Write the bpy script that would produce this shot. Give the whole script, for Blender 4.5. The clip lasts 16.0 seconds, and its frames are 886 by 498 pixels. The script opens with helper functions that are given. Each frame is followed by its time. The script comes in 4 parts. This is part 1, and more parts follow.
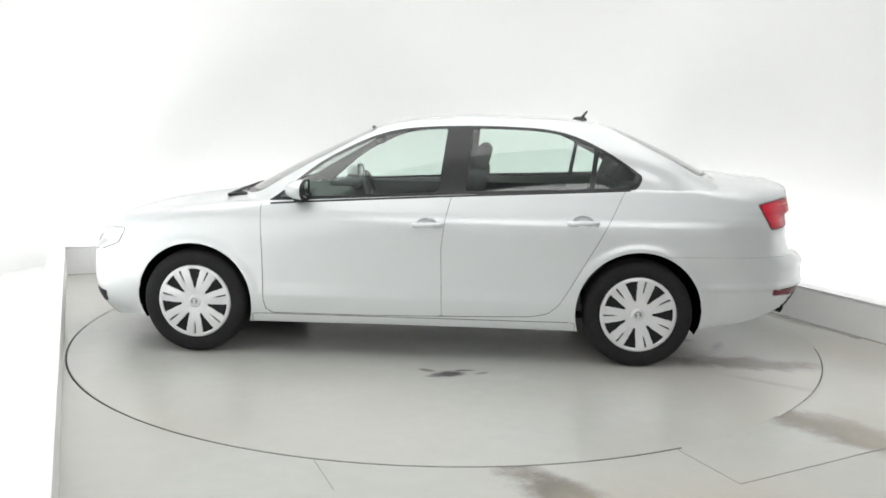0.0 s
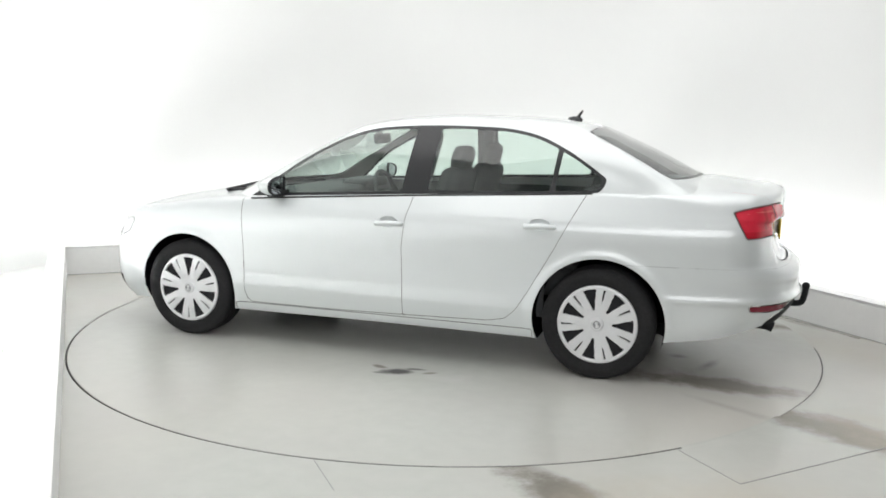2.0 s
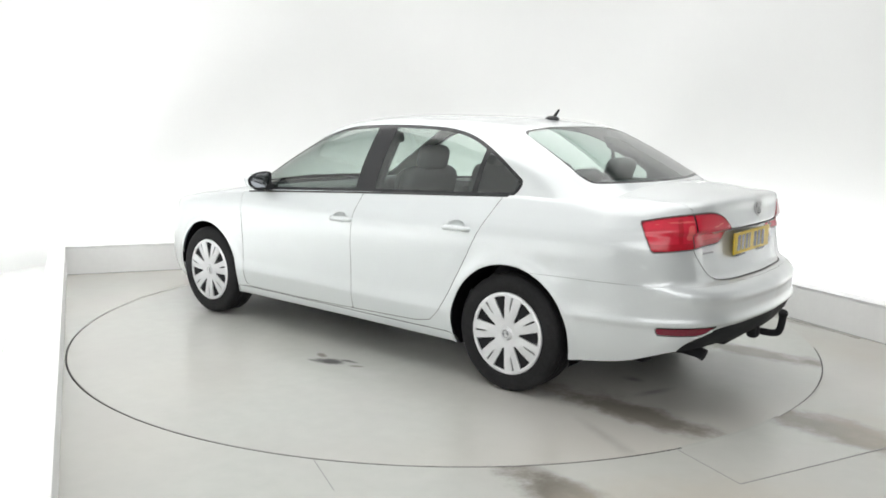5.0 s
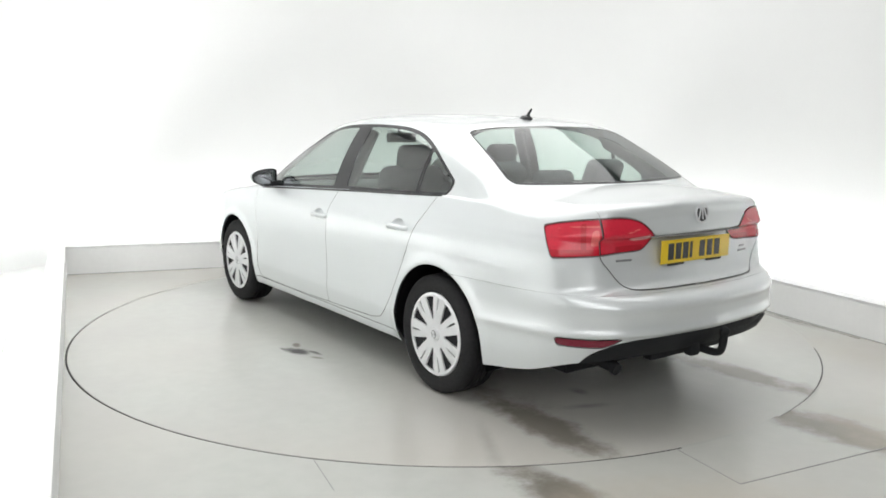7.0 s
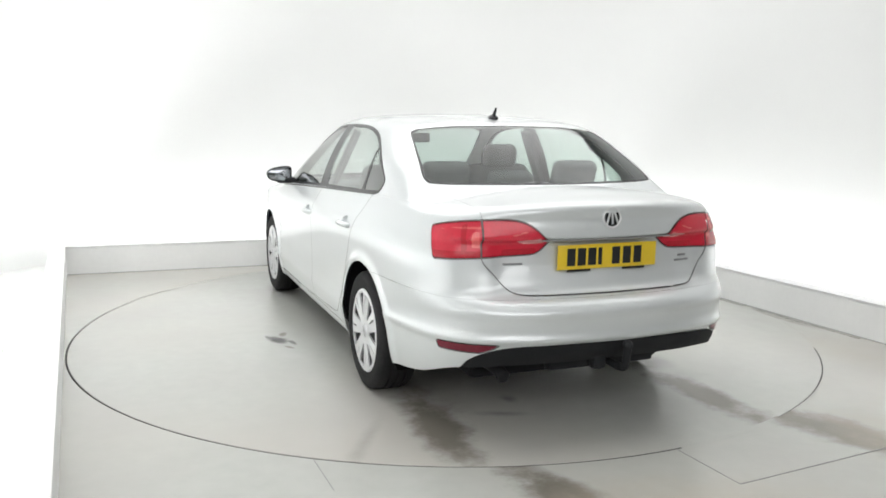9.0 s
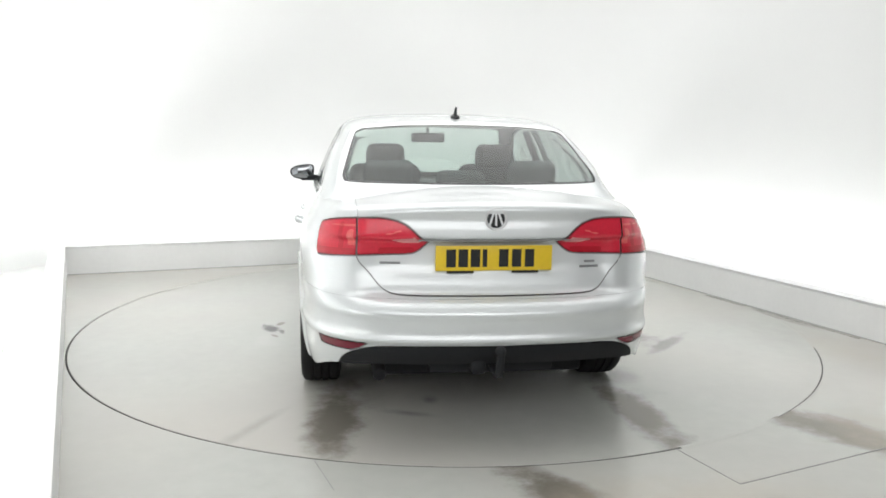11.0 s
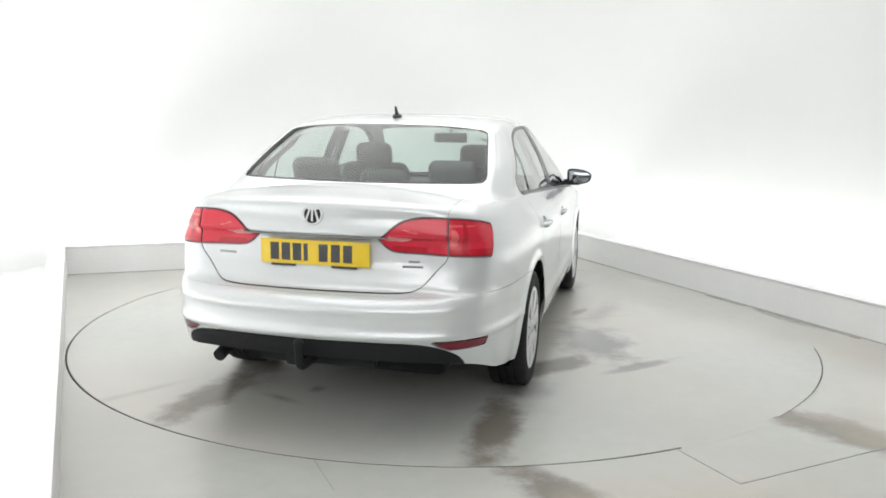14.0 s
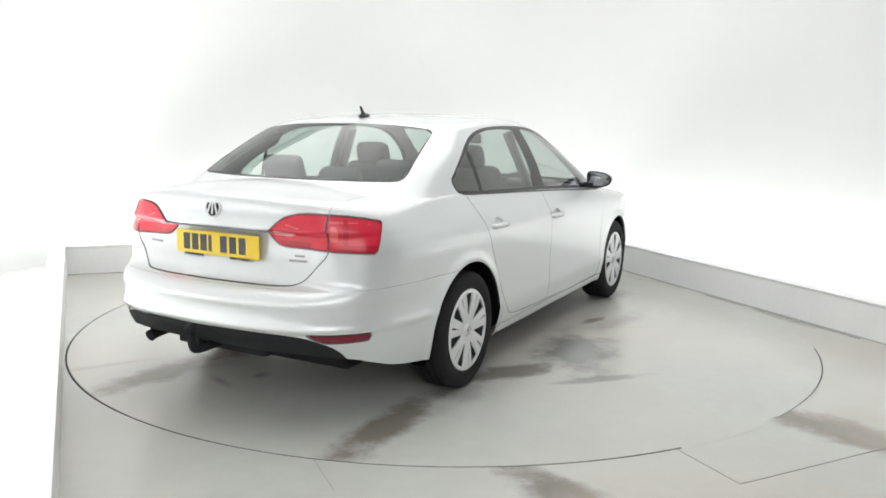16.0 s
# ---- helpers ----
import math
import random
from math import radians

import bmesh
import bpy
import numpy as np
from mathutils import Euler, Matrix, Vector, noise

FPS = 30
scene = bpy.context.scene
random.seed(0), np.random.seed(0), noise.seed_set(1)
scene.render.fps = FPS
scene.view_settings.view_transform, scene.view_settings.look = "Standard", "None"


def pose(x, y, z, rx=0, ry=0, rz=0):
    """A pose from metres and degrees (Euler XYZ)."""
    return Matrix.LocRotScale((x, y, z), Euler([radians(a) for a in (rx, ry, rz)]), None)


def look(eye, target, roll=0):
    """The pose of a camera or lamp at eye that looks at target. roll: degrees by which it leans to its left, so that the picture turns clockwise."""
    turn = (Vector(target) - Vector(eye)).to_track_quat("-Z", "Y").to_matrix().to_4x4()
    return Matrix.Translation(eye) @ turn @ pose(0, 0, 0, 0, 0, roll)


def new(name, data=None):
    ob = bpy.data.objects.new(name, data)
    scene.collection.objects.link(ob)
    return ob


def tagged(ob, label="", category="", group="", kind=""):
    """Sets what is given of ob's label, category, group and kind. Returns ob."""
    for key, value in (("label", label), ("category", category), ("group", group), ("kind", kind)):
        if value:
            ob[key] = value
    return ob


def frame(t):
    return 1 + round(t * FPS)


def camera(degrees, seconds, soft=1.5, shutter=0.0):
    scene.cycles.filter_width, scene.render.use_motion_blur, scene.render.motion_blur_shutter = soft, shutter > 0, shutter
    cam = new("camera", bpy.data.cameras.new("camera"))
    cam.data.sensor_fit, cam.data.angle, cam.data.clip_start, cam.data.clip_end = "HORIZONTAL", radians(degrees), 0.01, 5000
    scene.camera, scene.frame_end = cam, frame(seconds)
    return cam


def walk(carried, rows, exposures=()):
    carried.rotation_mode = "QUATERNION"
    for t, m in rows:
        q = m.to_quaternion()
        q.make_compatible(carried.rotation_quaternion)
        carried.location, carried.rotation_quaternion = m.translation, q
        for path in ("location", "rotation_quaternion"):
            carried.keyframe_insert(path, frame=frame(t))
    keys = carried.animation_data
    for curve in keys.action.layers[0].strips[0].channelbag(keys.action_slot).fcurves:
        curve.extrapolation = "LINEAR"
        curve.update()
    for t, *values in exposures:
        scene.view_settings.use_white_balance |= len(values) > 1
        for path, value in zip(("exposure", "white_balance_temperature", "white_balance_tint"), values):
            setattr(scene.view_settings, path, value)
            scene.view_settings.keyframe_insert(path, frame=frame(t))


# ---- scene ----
cam = camera(57.17, 16.0, soft=1.7)
CAM = look((0, -5.656, 1.43), (-0.01835, -0.0696, 0.5343), 0.838)
walk(cam, [(0.0, CAM), (16.0, CAM)], [(0.0, 0.06), (16.0, 0.06)])


# ---- light ----
world = bpy.data.worlds.new("world")
scene.world = world
world.use_nodes = True
world.node_tree.nodes["Background"].inputs["Color"].default_value = (0.9, 0.95, 1.0, 1)
world.node_tree.nodes["Background"].inputs["Strength"].default_value = 0.05


def area_light(name, m, w, h, watts, color=(1.0, 0.99, 1.0)):
    data = bpy.data.lights.new(name, "AREA")
    data.shape, data.size, data.size_y, data.energy, data.color = "RECTANGLE", w, h, watts, color
    ob = new(name, data)
    ob.matrix_world = m
    return ob


CEILING_W, FRONT_W, COVE_W = 97, 108, 40
CEILING = [(0.0, 0.0, 3.62, 2.75, 2.75, 0, 21.5), (0.5, -7.0, 2.75, 3.2, 1.1, 48, 4)]
for (x, y, z, w, h, tip, turn), watts in zip(CEILING, (CEILING_W, FRONT_W)):
    area_light("soft_box_light", pose(x, y, z, tip, 0, turn) @ pose(0, 0, -0.02), 2 * w, 2 * h, watts)
# strip lamps in the trough behind each kerb, turned up to the wall
for ax, ay, bx, by, boost in ((-0.88, -4.028, -3.386, 1.470, 2.6), (-3.386, 1.470, 1.219, 3.208, 1.0), (1.219, 3.208, 3.748, -2.234, 1.0)):
    d = Vector((bx - ax, by - ay, 0)).normalized()
    n = Vector((-d.y, d.x, 0))
    c = Vector(((ax + bx) / 2, (ay + by) / 2, 0.075)) + n * 0.27
    turn = Matrix((d, n, d.cross(n))).transposed().to_4x4()
    length = math.hypot(bx - ax, by - ay)
    area_light("cove_strip_light", Matrix.Translation(c) @ turn @ pose(0, 0, 0, 180 + 25), length - 0.3, 0.10, COVE_W * length / 5 * boost)


# ---- materials ----
def material(name, color, rough=0.5, metal=0.0, grain=0.0, scale=40.0, bump=0.0, stain=0.0, stain_scale=3.0, spec=0.5, coat=0.0, detail_rough=0.0, coat_rough=0.07):
    m = bpy.data.materials.new(name)
    m.use_nodes = True
    nt = m.node_tree
    b = nt.nodes["Principled BSDF"]
    b.inputs["Base Color"].default_value = (*color, 1)
    b.inputs["Roughness"].default_value = rough
    b.inputs["Metallic"].default_value = metal
    b.inputs["Specular IOR Level"].default_value = spec
    b.inputs["Coat Weight"].default_value = coat
    b.inputs["Coat Roughness"].default_value = coat_rough
    co = nt.nodes.new("ShaderNodeTexCoord")
    last = None
    for amount, sc in ((grain, scale), (stain, stain_scale)):
        if amount <= 0:
            continue
        n = nt.nodes.new("ShaderNodeTexNoise")
        n.inputs["Scale"].default_value, n.inputs["Detail"].default_value = sc, 5
        nt.links.new(co.outputs["Object"], n.inputs["Vector"])
        r = nt.nodes.new("ShaderNodeMapRange")
        r.inputs["From Min"].default_value, r.inputs["From Max"].default_value = 0.3, 0.7
        r.inputs["To Min"].default_value, r.inputs["To Max"].default_value = 1 - amount, 1 + amount * 0.5
        nt.links.new(n.outputs["Fac"], r.inputs["Value"])
        mx = nt.nodes.new("ShaderNodeMix")
        mx.data_type, mx.blend_type = "RGBA", "MULTIPLY"
        mx.inputs[0].default_value = 1
        if last is None:
            mx.inputs[6].default_value = (*color, 1)
        else:
            nt.links.new(last, mx.inputs[6])
        nt.links.new(r.outputs["Result"], mx.inputs[7])
        last = mx.outputs[2]
        if detail_rough and sc == stain_scale:
            rr = nt.nodes.new("ShaderNodeMapRange")
            rr.inputs["From Min"].default_value, rr.inputs["From Max"].default_value = 0.3, 0.7
            rr.inputs["To Min"].default_value, rr.inputs["To Max"].default_value = rough - detail_rough, rough + detail_rough
            nt.links.new(n.outputs["Fac"], rr.inputs["Value"])
            nt.links.new(rr.outputs["Result"], b.inputs["Roughness"])
    if last is not None:
        nt.links.new(last, b.inputs["Base Color"])
    if bump:
        n = nt.nodes.new("ShaderNodeTexNoise")
        n.inputs["Scale"].default_value, n.inputs["Detail"].default_value = scale, 4
        nt.links.new(co.outputs["Object"], n.inputs["Vector"])
        bp = nt.nodes.new("ShaderNodeBump")
        bp.inputs["Strength"].default_value, bp.inputs["Distance"].default_value = bump, 0.004
        nt.links.new(n.outputs["Fac"], bp.inputs["Height"])
        nt.links.new(bp.outputs["Normal"], b.inputs["Normal"])
    return m


def glass_material(name, tint, gloss_rough=0.0, sheen=0.07, falloff=3.6):
    m = bpy.data.materials.new(name)
    m.use_nodes = True
    nt = m.node_tree
    nt.nodes.remove(nt.nodes["Principled BSDF"])
    out = nt.nodes["Material Output"]
    tr, gl = nt.nodes.new("ShaderNodeBsdfTransparent"), nt.nodes.new("ShaderNodeBsdfGlossy")
    lw, pw, ma, mx = nt.nodes.new("ShaderNodeLayerWeight"), nt.nodes.new("ShaderNodeMath"), nt.nodes.new("ShaderNodeMath"), nt.nodes.new("ShaderNodeMixShader")
    lw.inputs["Blend"].default_value = 0.5
    pw.operation, ma.operation = "POWER", "MULTIPLY_ADD"
    pw.inputs[1].default_value, ma.inputs[1].default_value, ma.inputs[2].default_value = falloff, 1.2, sheen
    ma.use_clamp = True
    nt.links.new(lw.outputs["Facing"], pw.inputs[0])
    nt.links.new(pw.outputs[0], ma.inputs[0])
    tr.inputs["Color"].default_value = (*tint, 1)
    gl.inputs["Roughness"].default_value = gloss_rough
    nt.links.new(ma.outputs[0], mx.inputs[0])
    nt.links.new(tr.outputs[0], mx.inputs[1])
    nt.links.new(gl.outputs[0], mx.inputs[2])
    nt.links.new(mx.outputs[0], out.inputs["Surface"])
    return m


WET = (0.17, 0.172, 0.165)


def floor_material(name, color, spots, speck=0.0):
    """Painted concrete with worn tone, scuffs, the wet or brown stains and the dark or pale patches given as (x, y,
    half length, half width, turn in degrees, depth).
    """
    m = material(name, color, rough=0.26, grain=0.035, scale=11, stain=0.03, stain_scale=0.8, bump=0.012)
    nt = m.node_tree
    b = nt.nodes["Principled BSDF"]
    co = nt.nodes.new("ShaderNodeTexCoord")
    rag = nt.nodes.new("ShaderNodeTexNoise")
    rag.inputs["Scale"].default_value, rag.inputs["Detail"].default_value, rag.inputs["Roughness"].default_value = 3.2, 7, 0.66
    nt.links.new(co.outputs["Object"], rag.inputs["Vector"])
    last = b.inputs["Base Color"].links[0].from_socket
    for sc, tone, top in ((0.45, (0.53, 0.51, 0.465), 0.85), (1.6, (0.47, 0.46, 0.435), 0.4)):
        drift, dr, dm = nt.nodes.new("ShaderNodeTexNoise"), nt.nodes.new("ShaderNodeMapRange"), nt.nodes.new("ShaderNodeMix")
        drift.inputs["Scale"].default_value, drift.inputs["Detail"].default_value = sc, 1.0
        dr.interpolation_type = "SMOOTHSTEP"
        nt.links.new(co.outputs["Object"], drift.inputs["Vector"])
        dr.inputs["From Min"].default_value, dr.inputs["From Max"].default_value, dr.inputs["To Max"].default_value = 0.38, 0.74, top
        nt.links.new(drift.outputs["Fac"], dr.inputs["Value"])
        dm.data_type = "RGBA"
        nt.links.new(dr.outputs["Result"], dm.inputs[0])
        nt.links.new(last, dm.inputs[6])
        dm.inputs[7].default_value = (*tone, 1)
        last = dm.outputs[2]
    gloss = None
    for x, y, a, c, turn, depth, tone in spots:
        mp = nt.nodes.new("ShaderNodeMapping")
        mp.vector_type = "TEXTURE"
        mp.inputs["Location"].default_value = (x, y, 0)
        mp.inputs["Rotation"].default_value = (0, 0, radians(turn))
        mp.inputs["Scale"].default_value = (a, c, 1)
        nt.links.new(co.outputs["Object"], mp.inputs["Vector"])
        ln = nt.nodes.new("ShaderNodeVectorMath")
        ln.operation = "LENGTH"
        nt.links.new(mp.outputs[0], ln.inputs[0])
        ad = nt.nodes.new("ShaderNodeMath")
        ad.operation = "MULTIPLY_ADD"
        ad.inputs[1].default_value, ad.inputs[2].default_value = -1.9, 0.95
        nt.links.new(rag.outputs["Fac"], ad.inputs[0])
        sm = nt.nodes.new("ShaderNodeMath")
        nt.links.new(ln.outputs["Value"], sm.inputs[0])
        nt.links.new(ad.outputs[0], sm.inputs[1])
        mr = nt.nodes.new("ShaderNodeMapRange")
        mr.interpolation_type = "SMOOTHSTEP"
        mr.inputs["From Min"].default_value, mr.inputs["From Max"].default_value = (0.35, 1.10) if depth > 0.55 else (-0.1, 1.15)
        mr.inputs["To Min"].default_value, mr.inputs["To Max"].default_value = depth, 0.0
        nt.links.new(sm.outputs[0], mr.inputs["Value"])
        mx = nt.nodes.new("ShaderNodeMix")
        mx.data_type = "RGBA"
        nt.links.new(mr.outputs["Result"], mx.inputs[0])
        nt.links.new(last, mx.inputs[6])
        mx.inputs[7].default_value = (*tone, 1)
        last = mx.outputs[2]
        if tone == WET:
            ro = nt.nodes.new("ShaderNodeMix")
            nt.links.new(mr.outputs["Result"], ro.inputs[0])
            ro.inputs[2].default_value, ro.inputs[3].default_value = 0.26, 0.09
            if gloss is not None:
                nt.links.new(gloss, ro.inputs[2])
            gloss = ro.outputs[0]
    nt.links.new(last, b.inputs["Base Color"])
    if gloss is not None:
        nt.links.new(gloss, b.inputs["Roughness"])
    return m


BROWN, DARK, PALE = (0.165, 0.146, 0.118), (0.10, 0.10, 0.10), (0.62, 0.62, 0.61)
M_FLOOR = floor_material("painted_concrete", (0.514, 0.527, 0.49), [
    (1.86, -1.98, 0.46, 0.19, -50, 0.9, BROWN), (2.15, -2.2, 0.2, 0.1, -45, 0.8, BROWN), (0.45, -2.68, 0.36, 0.15, -56, 0.9, BROWN),
    (2.3, -2.2, 0.9, 0.5, -50, 0.5, (0.50, 0.455, 0.37)), (0.9, -2.75, 0.7, 0.3, 10, 0.45, (0.50, 0.455, 0.37)), (2.55, -0.6, 0.8, 0.3, -60, 0.4, (0.50, 0.47, 0.40)), (2.45, 0.35, 0.55, 0.05, -64, 0.45, BROWN)])
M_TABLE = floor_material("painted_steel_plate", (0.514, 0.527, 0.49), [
    (-0.11, 1.21, 0.11, 0.06, 25, 0.95, DARK), (-0.20, 1.13, 0.08, 0.025, 10, 0.75, DARK), (0.02, 1.15, 0.06, 0.03, -20, 0.7, BROWN), (-0.02, 1.26, 0.05, 0.02, 5, 0.6, DARK), (-0.30, 1.17, 0.05, 0.02, 30, 0.6, BROWN), (-0.42, 1.24, 0.2, 0.1, 10, 0.3, PALE),
    (-1.84, 0.78, 0.62, 0.16, -4, 0.85, BROWN), (-1.88, -0.71, 0.60, 0.14, 3, 0.85, BROWN),
    # broad darker patches about the rear tyres
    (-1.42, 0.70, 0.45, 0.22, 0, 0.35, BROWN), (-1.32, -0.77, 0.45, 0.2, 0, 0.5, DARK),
    (-0.25, -1.06, 0.54, 0.29, 23, 0.78, WET), (-0.70, -1.37, 0.34, 0.06, -43, 0.58, WET),
    (0.60, -0.91, 0.17, 0.05, -16, 0.7, BROWN), (0.44, -1.05, 0.60, 0.008, -54.4, 0.5, BROWN), (-0.83, -0.89, 0.33, 0.13, -29, 0.8, (0.15, 0.14, 0.12)), (0.63, -1.07, 0.5, 0.12, -8, 0.4, BROWN), (-0.35, -1.30, 0.14, 0.05, 0, 0.5, PALE),
    # darker patches below the front tyres
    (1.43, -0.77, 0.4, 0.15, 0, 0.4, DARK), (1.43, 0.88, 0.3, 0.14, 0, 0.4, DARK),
    (-1.80, 0.42, 0.16, 0.05, 70, 0.5, DARK), (-1.62, 0.30, 0.08, 0.05, 0, 0.5, DARK), (-1.9, 1.15, 0.4, 0.05, -30, 0.25, BROWN), (-1.95, -0.2, 0.5, 0.3, 0, 0.18, PALE)])
M_WALL = material("white_wall_paint", (0.715, 0.725, 0.715), rough=0.7, grain=0.012, scale=90, stain=0.02, stain_scale=0.7, bump=0.02)
M_KERB = material("grey_kerb_paint", (0.85, 0.855, 0.845), rough=0.5, grain=0.015, scale=30, stain=0.05, stain_scale=1.5, bump=0.01)
M_CEIL = material("white_ceiling_board", (0.72, 0.73, 0.73), rough=0.8, grain=0.02, scale=60)
M_GAP = material("dark_joint", (0.03, 0.03, 0.03), rough=0.8, grain=0.2, scale=60)
M_SEAM = material("panel_seam_shadow", (0.27, 0.27, 0.27), rough=0.8, grain=0.2, scale=60)
M_STRIP = material("galvanised_profile", (0.45, 0.45, 0.45), rough=0.4, metal=0.8, grain=0.05)
M_DIFFUSER = material("light_diffuser", (0.9, 0.9, 0.88), rough=0.6, grain=0.01)
M_SEAL = material("grey_sealant", (0.31, 0.31, 0.30), rough=0.7, grain=0.1)
M_TUBE = material("strip_diffuser", (0.9, 0.9, 0.88), rough=0.5, grain=0.01)
M_PAINT = material("silver_paint", (0.71, 0.745, 0.75), rough=0.36, metal=0.32, grain=0.02, scale=700, stain=0.012, stain_scale=2.5, coat=1.0)
M_BLACK = material("black_trim", (0.024, 0.025, 0.027), rough=0.24, grain=0.1, scale=200)
M_PLASTIC = material("textured_black_plastic", (0.020, 0.021, 0.023), rough=0.62, grain=0.15, scale=250, bump=0.15, spec=0.15)
M_RUBBER = material("tyre_rubber", (0.020, 0.020, 0.021), rough=0.75, grain=0.2, scale=60, stain=0.25, stain_scale=6, bump=0.1, spec=0.2)
M_COVER = material("silver_wheel_cover", (0.74, 0.75, 0.76), rough=0.36, metal=0.35, grain=0.03, scale=80, stain=0.05, stain_scale=7, coat=0.3)
M_LINING = material("black_arch_lining", (0.008, 0.008, 0.009), rough=0.9, grain=0.2, scale=60, spec=0.0)
M_BADGE = material("grey_badge", (0.30, 0.31, 0.32), rough=0.35, metal=0.5, grain=0.05, scale=90)
M_STEEL = material("dark_wheel_steel", (0.022, 0.022, 0.024), rough=0.7, grain=0.2, scale=50, spec=0.1)
M_CAP = material("kerb_cap_white", (0.84, 0.845, 0.84), rough=0.5, grain=0.02, scale=50, stain=0.03, stain_scale=2)
M_CHROME = material("chrome", (0.75, 0.76, 0.77), rough=0.12, metal=1.0, grain=0.03, scale=60)
M_RED = material("red_lamp_lens", (0.66, 0.024, 0.052), rough=0.22, grain=0.08, scale=90, coat=0.2)
M_RED_DARK = material("deep_red_lens", (0.50, 0.014, 0.03), rough=0.22, grain=0.1, scale=120, coat=0.2)
M_RED_RIM = material("dark_lens_rim", (0.24, 0.010, 0.022), rough=0.25, grain=0.1, scale=120, coat=0.2)
M_RED_PALE = material("bright_lamp_chamber", (0.80, 0.14, 0.14), rough=0.2, grain=0.15, scale=140, coat=0.2)
M_REVERSE = material("pale_reversing_lens", (0.85, 0.42, 0.42), rough=0.2, grain=0.1, scale=120, coat=0.3)
M_CLEAR = material("clear_lamp_lens", (0.70, 0.72, 0.73), rough=0.15, metal=0.4, grain=0.2, scale=40, coat=1.0)
M_GREY = material("lamp_grey", (0.33, 0.34, 0.35), rough=0.3, metal=0.4, grain=0.1, scale=60)
M_YELLOW = material("yellow_plate", (0.82, 0.58, 0.03), rough=0.35, grain=0.03, scale=50)
M_FABRIC = material("dark_grey_fabric", (0.095, 0.10, 0.104), rough=0.9, grain=0.25, scale=220, stain=0.1, stain_scale=6, bump=0.2)
M_CABIN = material("dark_cabin_plastic", (0.085, 0.09, 0.093), rough=0.7, grain=0.15, scale=120)
M_LINER = material("pale_headlining", (0.55, 0.55, 0.53), rough=0.9, grain=0.06, scale=150)
M_PILLAR = material("grey_pillar_trim", (0.17, 0.175, 0.175), rough=0.85, grain=0.08, scale=150)
M_GLASS = glass_material("tinted_glass", (0.82, 0.91, 0.865), 0.0, 0.105)
M_SCREEN = glass_material("heated_screen_glass", (0.70, 0.80, 0.76), 0.0, 0.06, 4.6)
M_MIRROR = material("mirror_glass", (0.36, 0.38, 0.40), rough=0.04, metal=1.0)
M_EDGE = material("edge_reflector", (0.19, 0.008, 0.026), rough=0.25, grain=0.15, scale=160, coat=0.25)


# ---- helpers for meshes ----
def mesh_from(name, verts, polys, mat, smooth=True):
    me = bpy.data.meshes.new(name)
    me.from_pydata([tuple(v) for v in verts], [], [tuple(p) for p in polys])
    me.validate()
    me.materials.append(mat)
    if smooth:
        me.polygons.foreach_set("use_smooth", [True] * len(me.polygons))
    me.update()
    return me


def part(name, bm, mat, parent=None, label="", smooth=None):
    """Links a bmesh, or a ready mesh, as one object under parent."""
    if isinstance(bm, bmesh.types.BMesh):
        me = bpy.data.meshes.new(name)
        bm.to_mesh(me)
        bm.free()
        me.materials.append(mat)
        if smooth:
            me.polygons.foreach_set("use_smooth", [True] * len(me.polygons))
            me.set_sharp_from_angle(angle=radians(smooth))
    else:
        me = bm
    ob = new(name, me)
    if parent is not None:
        ob.parent = parent
    if label:
        tagged(ob, label)
    return ob


def box_bm(x0, x1, y0, y1, z0, z1, bevel=0.0, seg=2, bm=None, m=None):
    own = bm is None
    bm = bm or bmesh.new()
    r = bmesh.ops.create_cube(bm, size=1)
    for v in r["verts"]:
        v.co = Vector(((x0 + x1) / 2 + v.co.x * (x1 - x0), (y0 + y1) / 2 + v.co.y * (y1 - y0), (z0 + z1) / 2 + v.co.z * (z1 - z0)))
    if bevel:
        es = list({e for v in r["verts"] for e in v.link_edges})
        g = bmesh.ops.bevel(bm, geom=es, offset=bevel, segments=seg, affect="EDGES", profile=0.5)
        vs = list({v for f in g["faces"] for v in f.verts} | {v for v in r["verts"] if v.is_valid})
    else:
        vs = r["verts"]
    if m is not None:
        bmesh.ops.transform(bm, matrix=m, verts=[v for v in vs if v.is_valid])
    return bm


def lathe_bm(profile, n, axis="y", closed=False):
    """Turns (radius, offset) points round an axis through the origin."""
    bm = bmesh.new()
    rings = []
    for r, o in profile:
        ring = []
        for i in range(n):
            a = 2 * math.pi * i / n
            p = (r * math.cos(a), o, r * math.sin(a)) if axis == "y" else (r * math.cos(a), r * math.sin(a), o)
            ring.append(bm.verts.new(p))
        rings.append(ring)
    pairs = list(zip(rings, rings[1:])) + ([(rings[-1], rings[0])] if closed else [])
    for a, b in pairs:
        for i in range(n):
            bm.faces.new((a[i], a[(i + 1) % n], b[(i + 1) % n], b[i]))
    if not closed:
        for ring in (rings[0], rings[-1]):
            bm.faces.new(ring)
    bmesh.ops.recalc_face_normals(bm, faces=bm.faces)
    return bm


